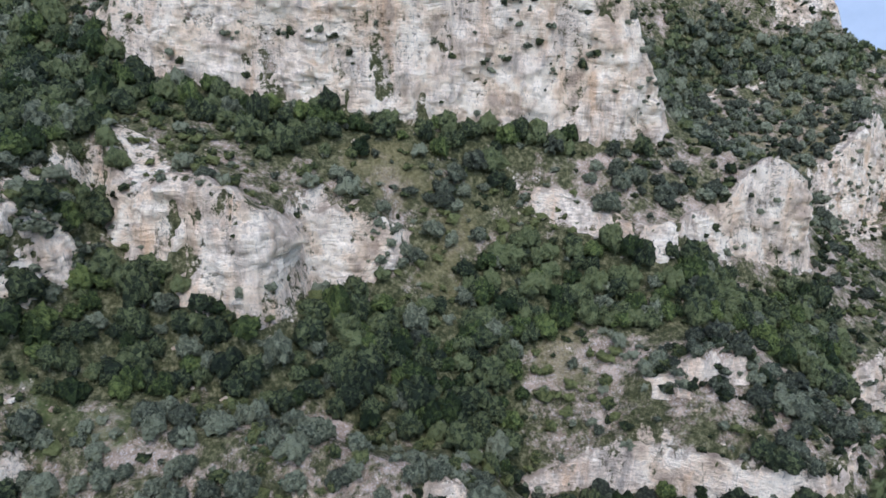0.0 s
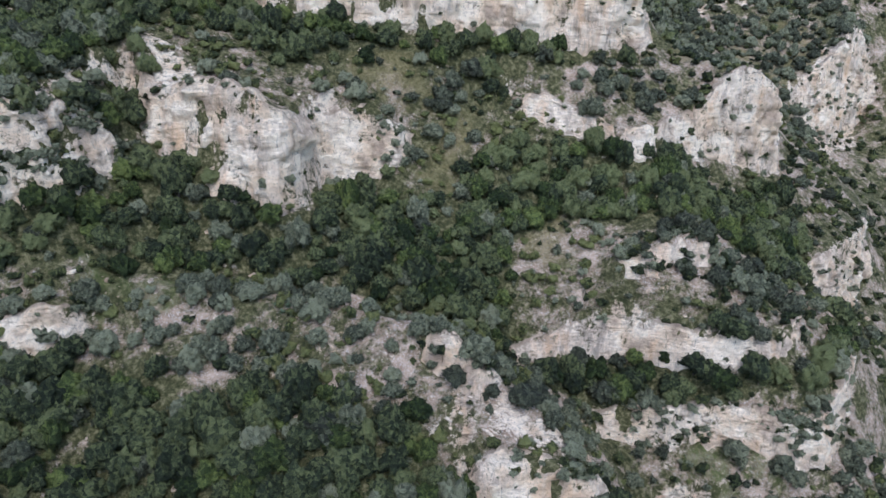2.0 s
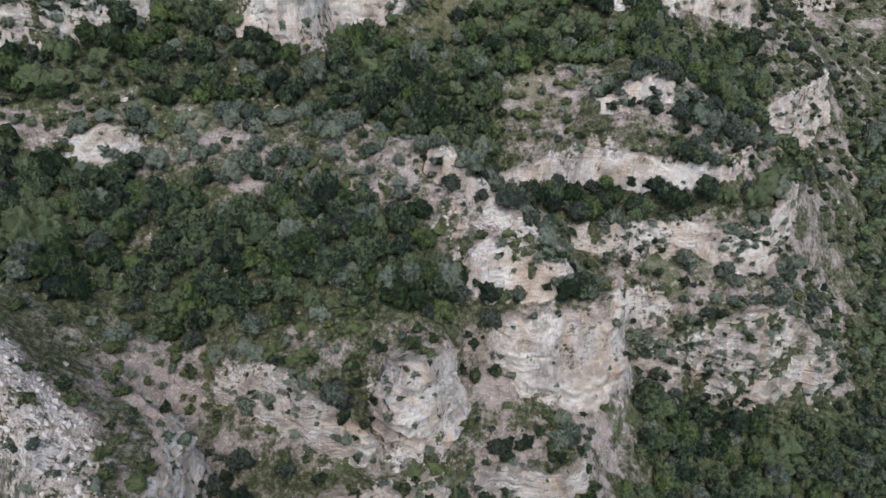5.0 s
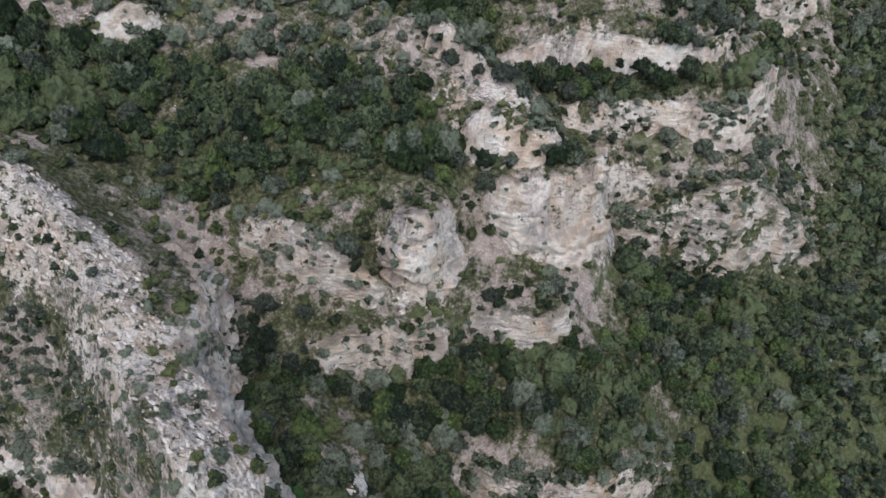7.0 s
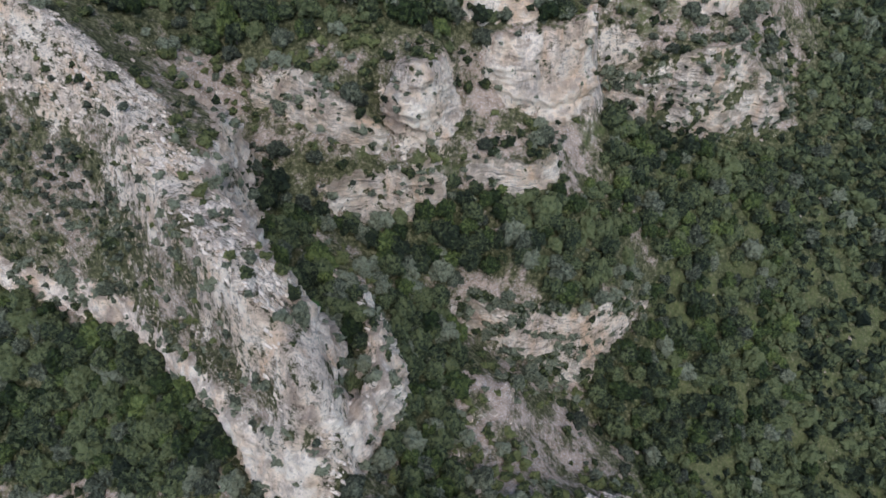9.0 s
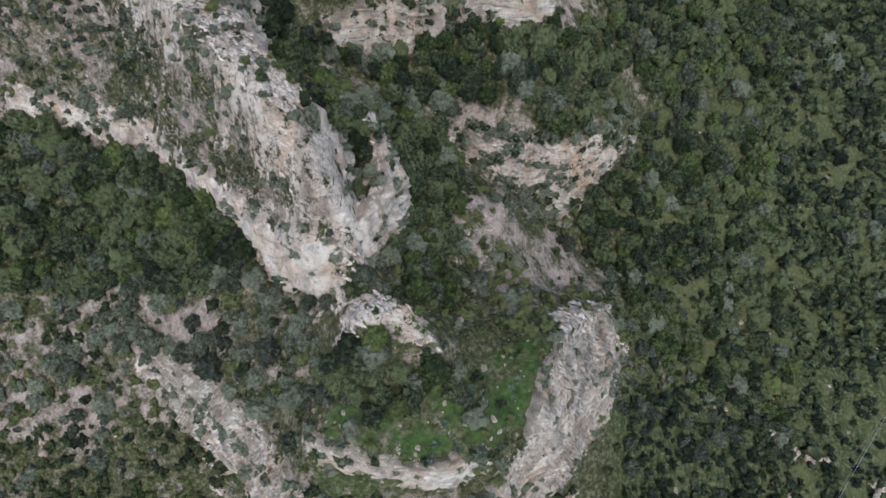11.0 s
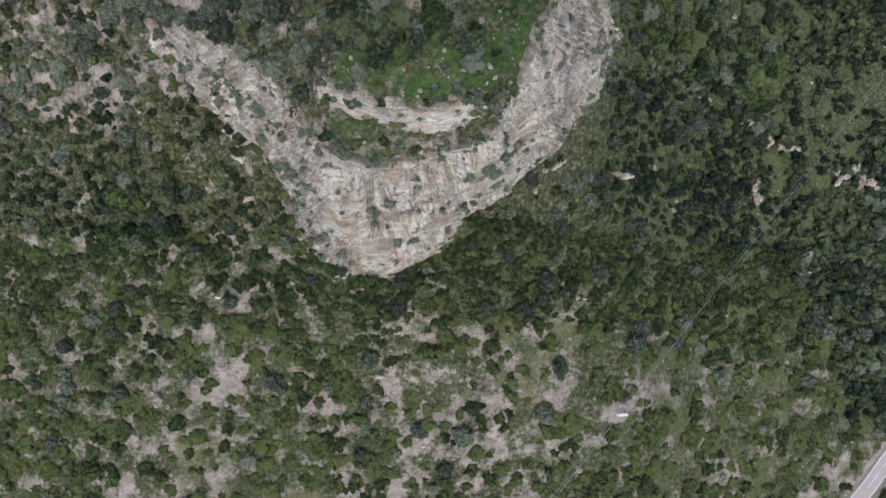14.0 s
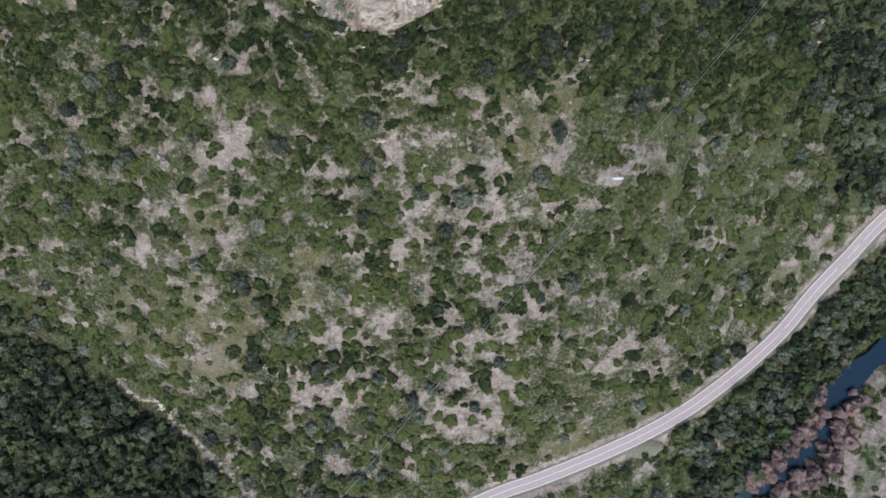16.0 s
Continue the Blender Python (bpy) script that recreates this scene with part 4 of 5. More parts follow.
TUFTS = []
BEDDED = ("head_wall", "east_face", "bowl_wall", "west_band", "lower_band", "lower_band_east", "head_step")
SHEER = ("upper_wall", "west_buttress", "west_wall", "east_wall", "far_wall", "upper_ledge_wall", "lower_ledge_wall", "notch_wall", "ridge_lip")
THICK = {"bowl_wall": 0.5, "east_face": 0.11, "west_wall": 0.4, "west_step": 0.08, "tower": 0.02, "nose_wall": 0.035, "west_band": 0.05, "lower_band_east": 0.07, "ridge_east": 0.03, "fin_east": 0.06, "head_wall": 0.04, "spur_step": 0.1, "head_step": 0.05,
         "upper_wall": 0.007, "west_buttress": 0.012, "east_wall": 0.012, "far_wall": 0.03, "ridge_lip": 0.02, "upper_ledge_wall": 0.02, "lower_ledge_wall": 0.05, "east_block": 0.03}
for seed, (key, (lean, rows)) in enumerate(CLIFFS.items()):
    cliff(key, lean, rows, 100 + 20 * seed)


# ---- road, river and distance ----
asphalt, n, l, p = material("worn_asphalt", 0.9)
tone = noise_node(n, l, place(n, l), 0.6, 7, 0.7)
l.new(ramp(n, l, tone, [(0.3, (0.45, 0.345, 0.28)), (0.7, (0.58, 0.455, 0.375))]), p.inputs["Base Color"])
paint, n, l, p = material("road_paint", 0.8)
l.new(ramp(n, l, noise_node(n, l, place(n, l), 1.5, 6, 0.7), [(0.3, (0.62, 0.58, 0.54)), (0.6, (0.88, 0.85, 0.80))]), p.inputs["Base Color"])
gravel, n, l, p = material("pale_gravel", 0.95)
l.new(ramp(n, l, noise_node(n, l, place(n, l), 1.2, 7, 0.8), [(0.35, (0.12, 0.115, 0.06)), (0.55, (0.27, 0.235, 0.15)), (0.65, (0.42, 0.36, 0.28))]), p.inputs["Base Color"])
water, n, l, p = material("river_water", 0.12)
p.inputs["Base Color"].default_value = (0.012, 0.028, 0.040, 1)
p.inputs["Specular IOR Level"].default_value = 0.5
bump(n, l, p, noise_node(n, l, place(n, l), 0.8, 4, 0.6), 0.25, 0.2)


def ribbon(name, line, left, right, lift, mat, thick=0.3, parent=None, gaps=None, wave=0.0):
    """A strip along a line, between two offsets to its right hand, with edges that go down."""
    o = outward(line[:, :2])
    far = wave * fbm(line[:, 0] / 12, line[:, 1] / 12, 0 * line[:, 0], 3, 3)
    z = line[:, 2] + lift
    a, b = line[:, :2] + o * (left - far)[:, None] if wave else line[:, :2] + o * left, line[:, :2] + o * (right + far)[:, None] if wave else line[:, :2] + o * right
    rows = [np.column_stack([a, z - thick]), np.column_stack([a, z]), np.column_stack([b, z]), np.column_stack([b, z - thick])]
    f = grid_faces(4, len(line))
    if gaps:
        col = np.tile(np.arange(len(line) - 1), 3)
        f = f[(col % gaps[0]) < gaps[1]]
    return mesh_object(name, np.vstack(rows), f, [mat], parent=parent, smooth=False)


road = ribbon("road", ROAD, -3.6, 3.6, 0.05, asphalt)
tagged(road, "pale grey two-lane asphalt road curving along the valley", "road", kind="structure")
for k in (-3.2, 3.2):
    tagged(ribbon("edge_line", ROAD, k - 0.16, k + 0.16, 0.056, paint, 0.005, road), "worn white edge line")
fine = smooth_line(ROAD[::6], 1.0)
ribbon("centre_line", fine, -0.15, 0.15, 0.056, paint, 0.005, road)
for k in (-4.3, 4.3):
    tagged(ribbon("road_verge", ROAD, k - 0.75, k + 0.75, 0.0, gravel, 0.3), "dry grass and gravel verge beside the asphalt road", "verge", kind="structure")
river = ribbon("river", RIVER, -6.5, 6.5, 0.0, water, 0.1, wave=2.5)
tagged(river, "still dark blue-green river water between wooded banks", "river", kind="structure")

a = np.linspace(0, 2 * math.pi, 40, endpoint=False)
r = 8 + 1.2 * fbm(np.cos(a) * 2, np.sin(a) * 2, 0 * a, 2, 8)
v = np.vstack([[(104, -315.5, -4.98)], np.column_stack([104 + r * np.cos(a) * 1.2, -315.5 + r * np.sin(a) * 0.7, 0 * a - 5.0]), np.column_stack([104 + 1.15 * r * np.cos(a) * 1.2, -315.5 + 1.15 * r * np.sin(a) * 0.7, 0 * a - 6.5])])
i = np.arange(40)
f = np.vstack([np.column_stack([0 * i, 1 + i, 1 + (i + 1) % 40]), np.column_stack([1 + i, 41 + i, 41 + (i + 1) % 40]), np.column_stack([1 + i, 41 + (i + 1) % 40, 1 + (i + 1) % 40])])
tagged(mesh_object("gravel_turnout", v, f, [gravel]), "rounded pale gravel turnout beside the road", "turnout", kind="structure")

# Far ridge: the haze of the air is put into its pale blue colour.
haze, n, l, p = material("haze_tinted_slope", 1.0)
l.new(ramp(n, l, noise_node(n, l, place(n, l), 0.006, 6, 0.6), [(0.35, (0.36, 0.41, 0.46)), (0.65, (0.42, 0.47, 0.52))]), p.inputs["Base Color"])
u, w = np.meshgrid(np.linspace(-1, 1, 70), np.linspace(0, 1, 14))
bx, by = 1500 + 1150 * u - 500 * w * 0, 2250 - 500 * u - 500 * (1 - w)
bz = -60 + w ** 0.7 * (560 - 150 * (u - 0.35) ** 2 + 22 * fbm(u * 5, w * 2, 0 * u, 4, 21))
tagged(mesh_object("backdrop", np.stack([bx, by, bz], -1).reshape(-1, 3), grid_faces(14, 70), [haze]), "hazy blue mountain ridge in the far distance", "backdrop", kind="structure")


# ---- plants ----
rng = np.random.default_rng(7)
ICO = bmesh.new()
bmesh.ops.create_icosphere(ICO, subdivisions=1, radius=1)
ico_v, ico_f = np.array([v.co for v in ICO.verts]), np.array([[v.index for v in f.verts] for f in ICO.faces])
bmesh.ops.delete(ICO, geom=ICO.verts, context="VERTS")
bmesh.ops.create_icosphere(ICO, subdivisions=2, radius=1)
ball_v, ball_f = np.array([v.co for v in ICO.verts]), np.array([[v.index for v in f.verts] for f in ICO.faces])
bmesh.ops.delete(ICO, geom=ICO.verts, context="VERTS")
bmesh.ops.create_icosphere(ICO, subdivisions=3, radius=1)
dome_v, dome_f = np.array([v.co for v in ICO.verts]), np.array([[v.index for v in f.verts] for f in ICO.faces])
ICO.free()


def crown(rng, base, lobes, sprays, leaf, flat, rough=0.16, reach=0.62):
    """A crown of unit radius: one billowing hull of many lobes, open below, and loose sprays of leaves round it. Triangles."""
    shell_v, shell_f = base
    u = shell_v / np.linalg.norm(shell_v, axis=1)[:, None]
    far = np.full(len(u), 0.42)
    for k in range(lobes):
        a, h = k * 2.4 + rng.uniform(-0.5, 0.5), (k + 0.5) / lobes * 1.1 - 0.15
        c = np.array((math.cos(a), math.sin(a), 0)) * math.sqrt(max(0.0, 1 - h * h)) * reach * rng.uniform(0.75, 1.15) + np.array((0, 0, h * 0.55))
        r = rng.uniform(0.22, 0.42)
        along_u = u @ c
        inside = r * r - (c @ c - along_u ** 2)
        far = np.maximum(far, np.where((inside > 0) & (along_u > 0), along_u + np.sqrt(np.maximum(inside, 0)), 0))
    v = u * (far * rng.uniform(1 - rough, 1 + rough, len(u)))[:, None] + rng.normal(size=u.shape) * rough * 0.12
    f = shell_f[(u[shell_f][:, :, 2].mean(1) > -0.42)]
    used, f = np.unique(f, return_inverse=True)
    v, f = v[used], f.reshape(-1, 3)
    vs, fs, count = [v[f].reshape(-1, 3)], [np.arange(3 * len(f)).reshape(-1, 3)], 3 * len(f)
    for k in range(sprays):
        at = v[rng.integers(len(v))] * rng.uniform(0.95, 1.13)
        nrm = at / np.linalg.norm(at) + rng.normal(size=3) * 0.55
        p = np.cross(nrm, rng.normal(size=3))
        p /= np.linalg.norm(p)
        w = np.cross(nrm / np.linalg.norm(nrm), p)
        size = leaf * rng.uniform(0.6, 1.4)
        vs.append(np.array([at - p * size, at + p * size * 0.8 - w * size * 0.4, at + w * size]))
        fs.append(np.array([[0, 1, 2]]) + count)
        count += 3
    v = np.vstack(vs)
    v[:, 2] = (v[:, 2] - v[:, 2].min()) * flat
    return v, np.vstack(fs)


TREES = [crown(rng, (dome_v, dome_f), 15, 130, 0.115, rng.uniform(0.85, 1.15), 0.17) for _ in range(8)]
SHRUBS = [crown(rng, (ball_v, ball_f), 6, 22, 0.21, rng.uniform(0.75, 1.05), 0.22) for _ in range(14)]
CUSHIONS = [crown(rng, (ball_v, ball_f), 7, 26, 0.17, rng.uniform(0.55, 0.75), 0.2) for _ in range(14)]


def planted(kinds, spots, rng):
    """Joins crowns at (x, y, z, radius, height factor, tint) into one set of arrays."""
    vs, fs, ts, count = [], [], [], 0
    for x, y, z, r, h, tint in spots:
        v, f = kinds[rng.integers(len(kinds))]
        a = rng.uniform(0, 2 * math.pi)
        c, s = math.cos(a) * r, math.sin(a) * r
        vs.append(np.stack([v[:, 0] * c - v[:, 1] * s * rng.uniform(0.8, 1.15) + x, v[:, 0] * s + v[:, 1] * c + y, v[:, 2] * r * h + z], 1))
        fs.append(f + count), ts.append(np.full(len(v), tint))
        count += len(v)
    return np.vstack(vs), np.vstack(fs), np.concatenate(ts)


SEEN = [(-268, -360), (-230, -150), (-190, 0), (-168, 100), (-165, 262), (92, 262), (92, 478), (298, 478), (298, -360)]


def scatter(cell, rng):
    """Jittered spots over the mapped hillside, with the slope there."""
    x, y = np.meshgrid(np.arange(WEST - 46, EAST - 2, cell), np.arange(SOUTH + 2, NORTH - 2, cell))
    x, y = x + rng.uniform(-0.5, 0.5, x.shape) * cell, y + rng.uniform(-0.5, 0.5, x.shape) * cell
    x, y = x.ravel(), y.ravel()
    ok = inside_of(SEEN, x, y) & (along(ROAD, x, y)[0] > 8.8) & (along(RIVER, x, y)[0] > 8.5) & (along(TORRENT, x, y)[0] > 4.2)
    x, y = x[ok], y[ok]
    e = 1.5
    s = np.hypot(height(x + e, y) - height(x - e, y), height(x, y + e) - height(x, y - e)) / (2 * e)
    west = np.maximum(WEST - x, 0)
    k = np.exp(-(west / 220) ** 2)
    return x, y, height(x, y, GROUND) * k + np.where(west > 0, far_height(x, y), 0) * (1 - k), s


spots_tree, spots_olive, spots_scrub, spots_far, spots_apron, spots_green, spots_grey = [], [], [], [], [], [], []
x, y, z, s = scatter(4.3, rng)
glade = glade_at(x, y) > 0
chance = cover(WOODS, x, y) * np.clip((3.0 - s) / 0.8, 0, 1) * np.where(glade, 0.06, 0.97)
chance = chance * (1 - 0.85 * np.maximum(cover(DRY, x, y), cover(SOIL, x, y, 1.6))) * (1 - 0.7 * inside_of(STONY["spur_rocks"], x, y)) * (1 - 0.8 * inside_of(STONY["rib"], x, y))
keep = rng.uniform(size=len(x)) < chance
for a, b, c in zip(x[keep], y[keep], z[keep]):
    r = rng.uniform(2.4, 3.8) if rng.uniform() < 0.6 else rng.uniform(3.6, 5.2)
    row = (a, b, c - 0.5, r, rng.uniform(0.95, 1.45), rng.uniform())
    kind = rng.uniform()
    if b < -200 and a > 40 and cover(MEADOW, np.array([a]), np.array([b]))[0]:
        continue
    (spots_olive if kind < (0.45 if b > 255 else 0.3 if b < -200 and a > 40 else 0.07) else spots_far if b > 255 or b < -200 and (a < 40 or kind < 0.55) or a > 150 and b > -200 else spots_green if kind > 0.74 else spots_grey if kind < 0.13 else spots_tree).append(row)

x, y, z, s = scatter(5.6, rng)
keep = rng.uniform(size=len(x)) < cover(OLIVES, x, y) * np.clip((2.0 - s) / 0.6, 0, 1) * 0.62
spots_grey += [(a, b, c - 0.4, rng.uniform(1.8, 3.2) if rng.uniform() < 0.6 else rng.uniform(3.0, 4.8), rng.uniform(0.85, 1.15), rng.uniform()) for a, b, c in zip(x[keep], y[keep], z[keep])]

x, y, z, s = scatter(3.8, rng)
wood, stony, lawn, bald, olive = cover(WOODS, x, y), cover(ROCKY, x, y), cover(MEADOW, x, y), cover(BARE, x, y), cover(OLIVES, x, y)
clump = fbm(x / 13, y / 13, 0 * x, 4, 31)
chance = np.clip(np.where(y > 20, 0.50, 0.66) + 0.6 * clump, 0.10, 0.97) * (1 - 0.4 * wood * (x < 88)) * (1 - 0.5 * stony) * (1 - 0.7 * lawn) * np.clip((3.2 - s) / 1.4, 0.14, 1)
apron = (y < -112) & (s < 1.3)
tuft = fbm(x / 7.5, y / 7.5, 0 * x, 3, 61)
chance = np.where((x > 88) & (y > -112) & (wood > 0), np.maximum(chance * 0.6, 0.5), chance)
chance = np.where(apron, np.clip(0.66 + 2.4 * (tuft + 0.10 - 0.16 * bald + 0.5 * np.clip((y + 158) / 36, -0.2, 1)), 0.2, 0.98) * (1 - 0.85 * wood), chance)
chance = np.where((bald > 0) & ~apron, chance * np.clip(0.55 + 1.6 * clump, 0.06, 1), chance)
chance = np.maximum(chance, olive * 0.42) * np.where(y > 290, 0.8, 1)
chance = np.where(inside_of(OLIVES["ridge_side"], x, y), 0.9, chance)
crest = inside_of([(-135, 50), (-96, 30), (-74, 4), (-56, -20), (-42, -42), (-34, -38), (-46, -12), (-64, 10), (-86, 36), (-130, 66)], x, y)
chance = np.where(crest, 0.45, chance)
chance = np.where((x > 40) & (y < -195) & (wood < 1), chance * 0.72, chance)
chance = np.where(cover(DRY, x, y) > 0, np.where(y > 100, np.maximum(chance, 0.5), 0.5 * chance), chance)
westward = (x < -55) & (y > -112) & (y < -30) & (wood < 1)
chance = np.where(westward, np.where(y > -72, np.maximum(chance * 0.8, 0.5), np.maximum(chance, 0.82)), chance)
chance = np.where(glade_at(x, y) > 0, 0.2, chance)
soil = cover(SOIL, x, y, 1.6)
chance = np.where(soil > 0, 0.22, chance)
thick = cover(THICKETS, x, y) * (s < 3.5)
chance = np.where(thick > 0, 0.95, chance)
keep = rng.uniform(size=len(x)) < chance
for a, b, c, in_wood, o, st, k, grey in zip(x[keep], y[keep], z[keep], wood[keep], olive[keep] * (1 - thick[keep]), s[keep], clump[keep] - 0.5 * thick[keep] - 0.5 * wood[keep], crest[keep] + 2 * thick[keep]):
    r = rng.uniform(1.1, 2.3) if rng.uniform() < 0.5 else rng.uniform(2.1, 3.7)
    if in_wood and b > -112:
        r *= 0.75
    if grey > 1.5:
        r *= 1.15
    elif grey:
        r = rng.uniform(1.0, 2.5)
        o = 2
    if a < -55 and -112 < b < -30:
        r *= 1.3
    if st > 1.8:
        r = rng.uniform(1.0, 2.5)
    elif b < -112:
        r = rng.uniform(1.8, 3.4) if rng.uniform() < 0.6 else rng.uniform(3.2, 4.8)
    (spots_olive if rng.uniform() < (0.8 if o > 1 else 0.5 if o else 0.06 if b < -112 else 0.10 if a > 80 or a < -60 and -112 < b < -70 else 0.3) else spots_apron if b < -112 else spots_far if a > 84 and b < 130 and rng.uniform() < 0.6 else spots_scrub).append((a, b, c - 0.3, r, rng.uniform(0.8, 1.25), np.clip(0.5 + 0.5 * k + rng.normal() * 0.25 - (0.4 if a > 60 and b > -112 else 0.3 if a < -60 and -112 < b < -70 else 0.4 * min(1, max(0, (b + 170) / 40)) if b < -112 else 0), 0, 1)))

x, y, z, s = scatter(2.1, rng)
keep = inside_of(FLANK, x, y, 2.0) & (rng.uniform(size=len(x)) < np.clip(0.42 + 1.6 * fbm(x / 11, y / 11, 0 * x, 3, 81), 0.06, 0.85))
spots_olive += [(a, b, c, rng.uniform(0.9, 2.3), rng.uniform(0.8, 1.3), rng.uniform(0, 0.7)) for a, b, c in zip(x[keep], y[keep], z[keep])]
spots_grey += [t for t in spots_olive if t[3] > 2.7]
spots_olive = [t for t in spots_olive if t[3] <= 2.7]
spots_scrub = [(*t[:3], min(t[3], 2.9), *t[4:]) for t in spots_scrub]
spots_scrub += [t for t in TUFTS if t[5] < 0.13]
spots_olive += [(*t[:5], t[5] + 0.25) for t in TUFTS if t[5] >= 0.13]
near = sorted((t for t in spots_tree if -112 < t[1] < 178 and -105 < t[0] < 112), key=lambda t: -t[3])[:280]
chosen = set(near)
spots_tree = [t for t in spots_tree if t not in chosen]
for name, kinds, spots, mat, label in (("woodland", TREES, spots_tree, oak_leaf, "dense dark green evergreen oak woodland on the slopes"),
                                       ("far_woodland", SHRUBS, spots_far, oak_leaf, "dark green evergreen woodland in the valley and beyond"),
                                       ("wild_olives", SHRUBS, spots_olive, olive_leaf, "grey-green wild olive bushes among the rocks"),
                                       ("olive_grove", TREES, spots_grey, olive_leaf, "grey-green wild olive trees on the stony terraces"),
                                       ("broadleaf_woodland", TREES, spots_green, green_leaf, "fresher green trees among the dark evergreen oaks"),
                                       ("apron_scrub", CUSHIONS, spots_apron, apron_leaf, "rounded green evergreen scrub on the lower slope"),
                                       ("scrub", SHRUBS, spots_scrub, scrub_leaf, "low green evergreen scrub covering the hillside")):
    v, f, t = planted(kinds, spots, rng)
    tagged(mesh_object(name, v, f, [mat], [("tint", t)], smooth=False), label, "vegetation", kind="stuff")


# ---- single trees ----
def tube(points, radii, sides=6):
    """A tapered tube along points. Quads."""
    points, a = np.asarray(points, float), np.linspace(0, 2 * math.pi, sides, endpoint=False)
    rows = []
    for k, (p, r) in enumerate(zip(points, radii)):
        d = points[min(k + 1, len(points) - 1)] - points[max(k - 1, 0)]
        d = d / np.linalg.norm(d)
        u = np.cross(d, (0.3, 1, 0.2) if abs(d[2]) > 0.9 else (0, 0, 1))
        u = u / np.linalg.norm(u)
        w = np.cross(d, u)
        rows.append(p + r * (np.cos(a)[:, None] * u + np.sin(a)[:, None] * w))
    v = np.vstack(rows)
    i = np.arange(len(points) - 1)[:, None] * sides + np.arange(sides)
    j = np.arange(len(points) - 1)[:, None] * sides + (np.arange(sides) + 1) % sides
    return v, np.stack([i, j, j + sides, i + sides], -1).reshape(-1, 4)


def tree(kind, leaf, name, label, seed):
    """A tree of unit crown radius on an empty: trunk with limbs, and crown."""
    pick = np.random.default_rng(seed)
    base = new(name)
    vs, fs, count = [], [], 0
    runs = [([(0, 0, -0.25), (0.03, 0.02, 0.2), (0.0, 0.05, 0.55)], (0.085, 0.065, 0.04))]
    for k in range(4):
        a = k * 1.6 + pick.uniform(0, 0.8)
        runs.append(([(0.02, 0.02, 0.18), (0.22 * math.cos(a), 0.22 * math.sin(a), 0.42), (0.5 * math.cos(a), 0.5 * math.sin(a), 0.68)], (0.045, 0.032, 0.012)))
    for points, radii in runs:
        v, f = tube(points, radii)
        vs.append(v), fs.append(f + count)
        count += len(v)
    mesh_object("trunk", np.vstack(vs), np.vstack(fs), [bark], parent=base)
    v, f = kind
    mesh_object("crown", v + (0, 0, 0.10), f, [leaf], [("tint", np.full(len(v), 0.5))], smooth=False, parent=base)
    return tagged(base, label, "tree", name + "s of the hillside")


def grow_trees(spots, kinds, leaf, name, label, seed):
    """One tree of each kind, then copies of them at all the spots."""
    first = [tree(k, leaf, name, label, seed + i) for i, k in enumerate(kinds)]
    pick = np.random.default_rng(seed)
    for i, (x, y, z, r, h, tint) in enumerate(spots):
        m = pose(x, y, z, 0, 0, pick.uniform(0, 360))
        if i < len(first):
            one = first[i]
            one.matrix_basis = m
        else:
            one = copy_thing(first[i % len(first)], m)
        one.scale = (r, r * pick.uniform(0.85, 1.15), r * h)


grow_trees(near, TREES, oak_leaf, "holm_oak", "dark green round-crowned holm oak on the wooded slope", 60)

RUST = [crown(rng, (ball_v, ball_f), 12, 150, 0.10, rng.uniform(0.9, 1.15)) for _ in range(4)]
spots = []
for k in range(120):
    i = int(rng.choice([rng.integers(20, 52), rng.integers(4, 64)], p=[0.75, 0.25]))
    side = rng.choice([-1, 1])
    o = outward(RIVER[:, :2])[i] * side * rng.uniform(2.5, 14)
    x, y = RIVER[i, 0] + o[0], RIVER[i, 1] + o[1]
    spots.append((x, y, max(float(height(x, y, GROUND)), -17.5) - 0.3, rng.uniform(2.6, 4.8), rng.uniform(1.1, 1.6), rng.uniform()))
grow_trees(spots, RUST, rust_leaf, "poplar", "rust-brown half-bare riverside tree in winter leaf", 80)


# ---- power line over the apron ----
wire, n, l, p = material("wire", 0.5)
p.inputs["Base Color"].default_value = (0.45, 0.46, 0.47, 1)
wood_pole, n, l, p = material("pole_wood", 0.9)
l.new(ramp(n, l, noise_node(n, l, place(n, l, (1, 1, 0.2)), 6, 5), [(0.3, (0.10, 0.085, 0.07)), (0.7, (0.22, 0.19, 0.16))]), p.inputs["Base Color"])
A, B = np.array((-92.0, -371.0, 96.0)), np.array((250.0, 23.0, 96.0))
line = new("power_line")
tagged(line, "pair of thin grey overhead wires crossing the slope", "power line")
o = np.array((0.76, -0.65, 0.0))
for k in (-0.9, 0.5):
    t = np.linspace(0, 1, 40)[:, None]
    p = A + (B - A) * t + o * k - np.array((0, 0, 1)) * (20 * 4 * t * (1 - t)) * (0.9 if k < 0 else 1.0)
    v, f = tube(p, np.full(40, 0.05 if k > 0 else 0.025), 5)
    mesh_object("wire", v, f, [wire], parent=line)
for at in (A, B):
    g = float(height(at[0], at[1], GROUND))
    for k in (-1.1, 1.1):
        v, f = tube([(at[0] + o[0] * k, at[1] + o[1] * k, g - 1), (at[0] + o[0] * k, at[1] + o[1] * k, at[2] + 0.3)], (0.35, 0.2), 8)
        mesh_object("pole", v, f, [wood_pole], parent=line)
    v, f = tube([at - o * 2.2 + (0, 0, 0.1), at + o * 2.2 + (0, 0, 0.1)], (0.12, 0.12), 6)
    mesh_object("crossarm", v, f, [wood_pole], parent=line)

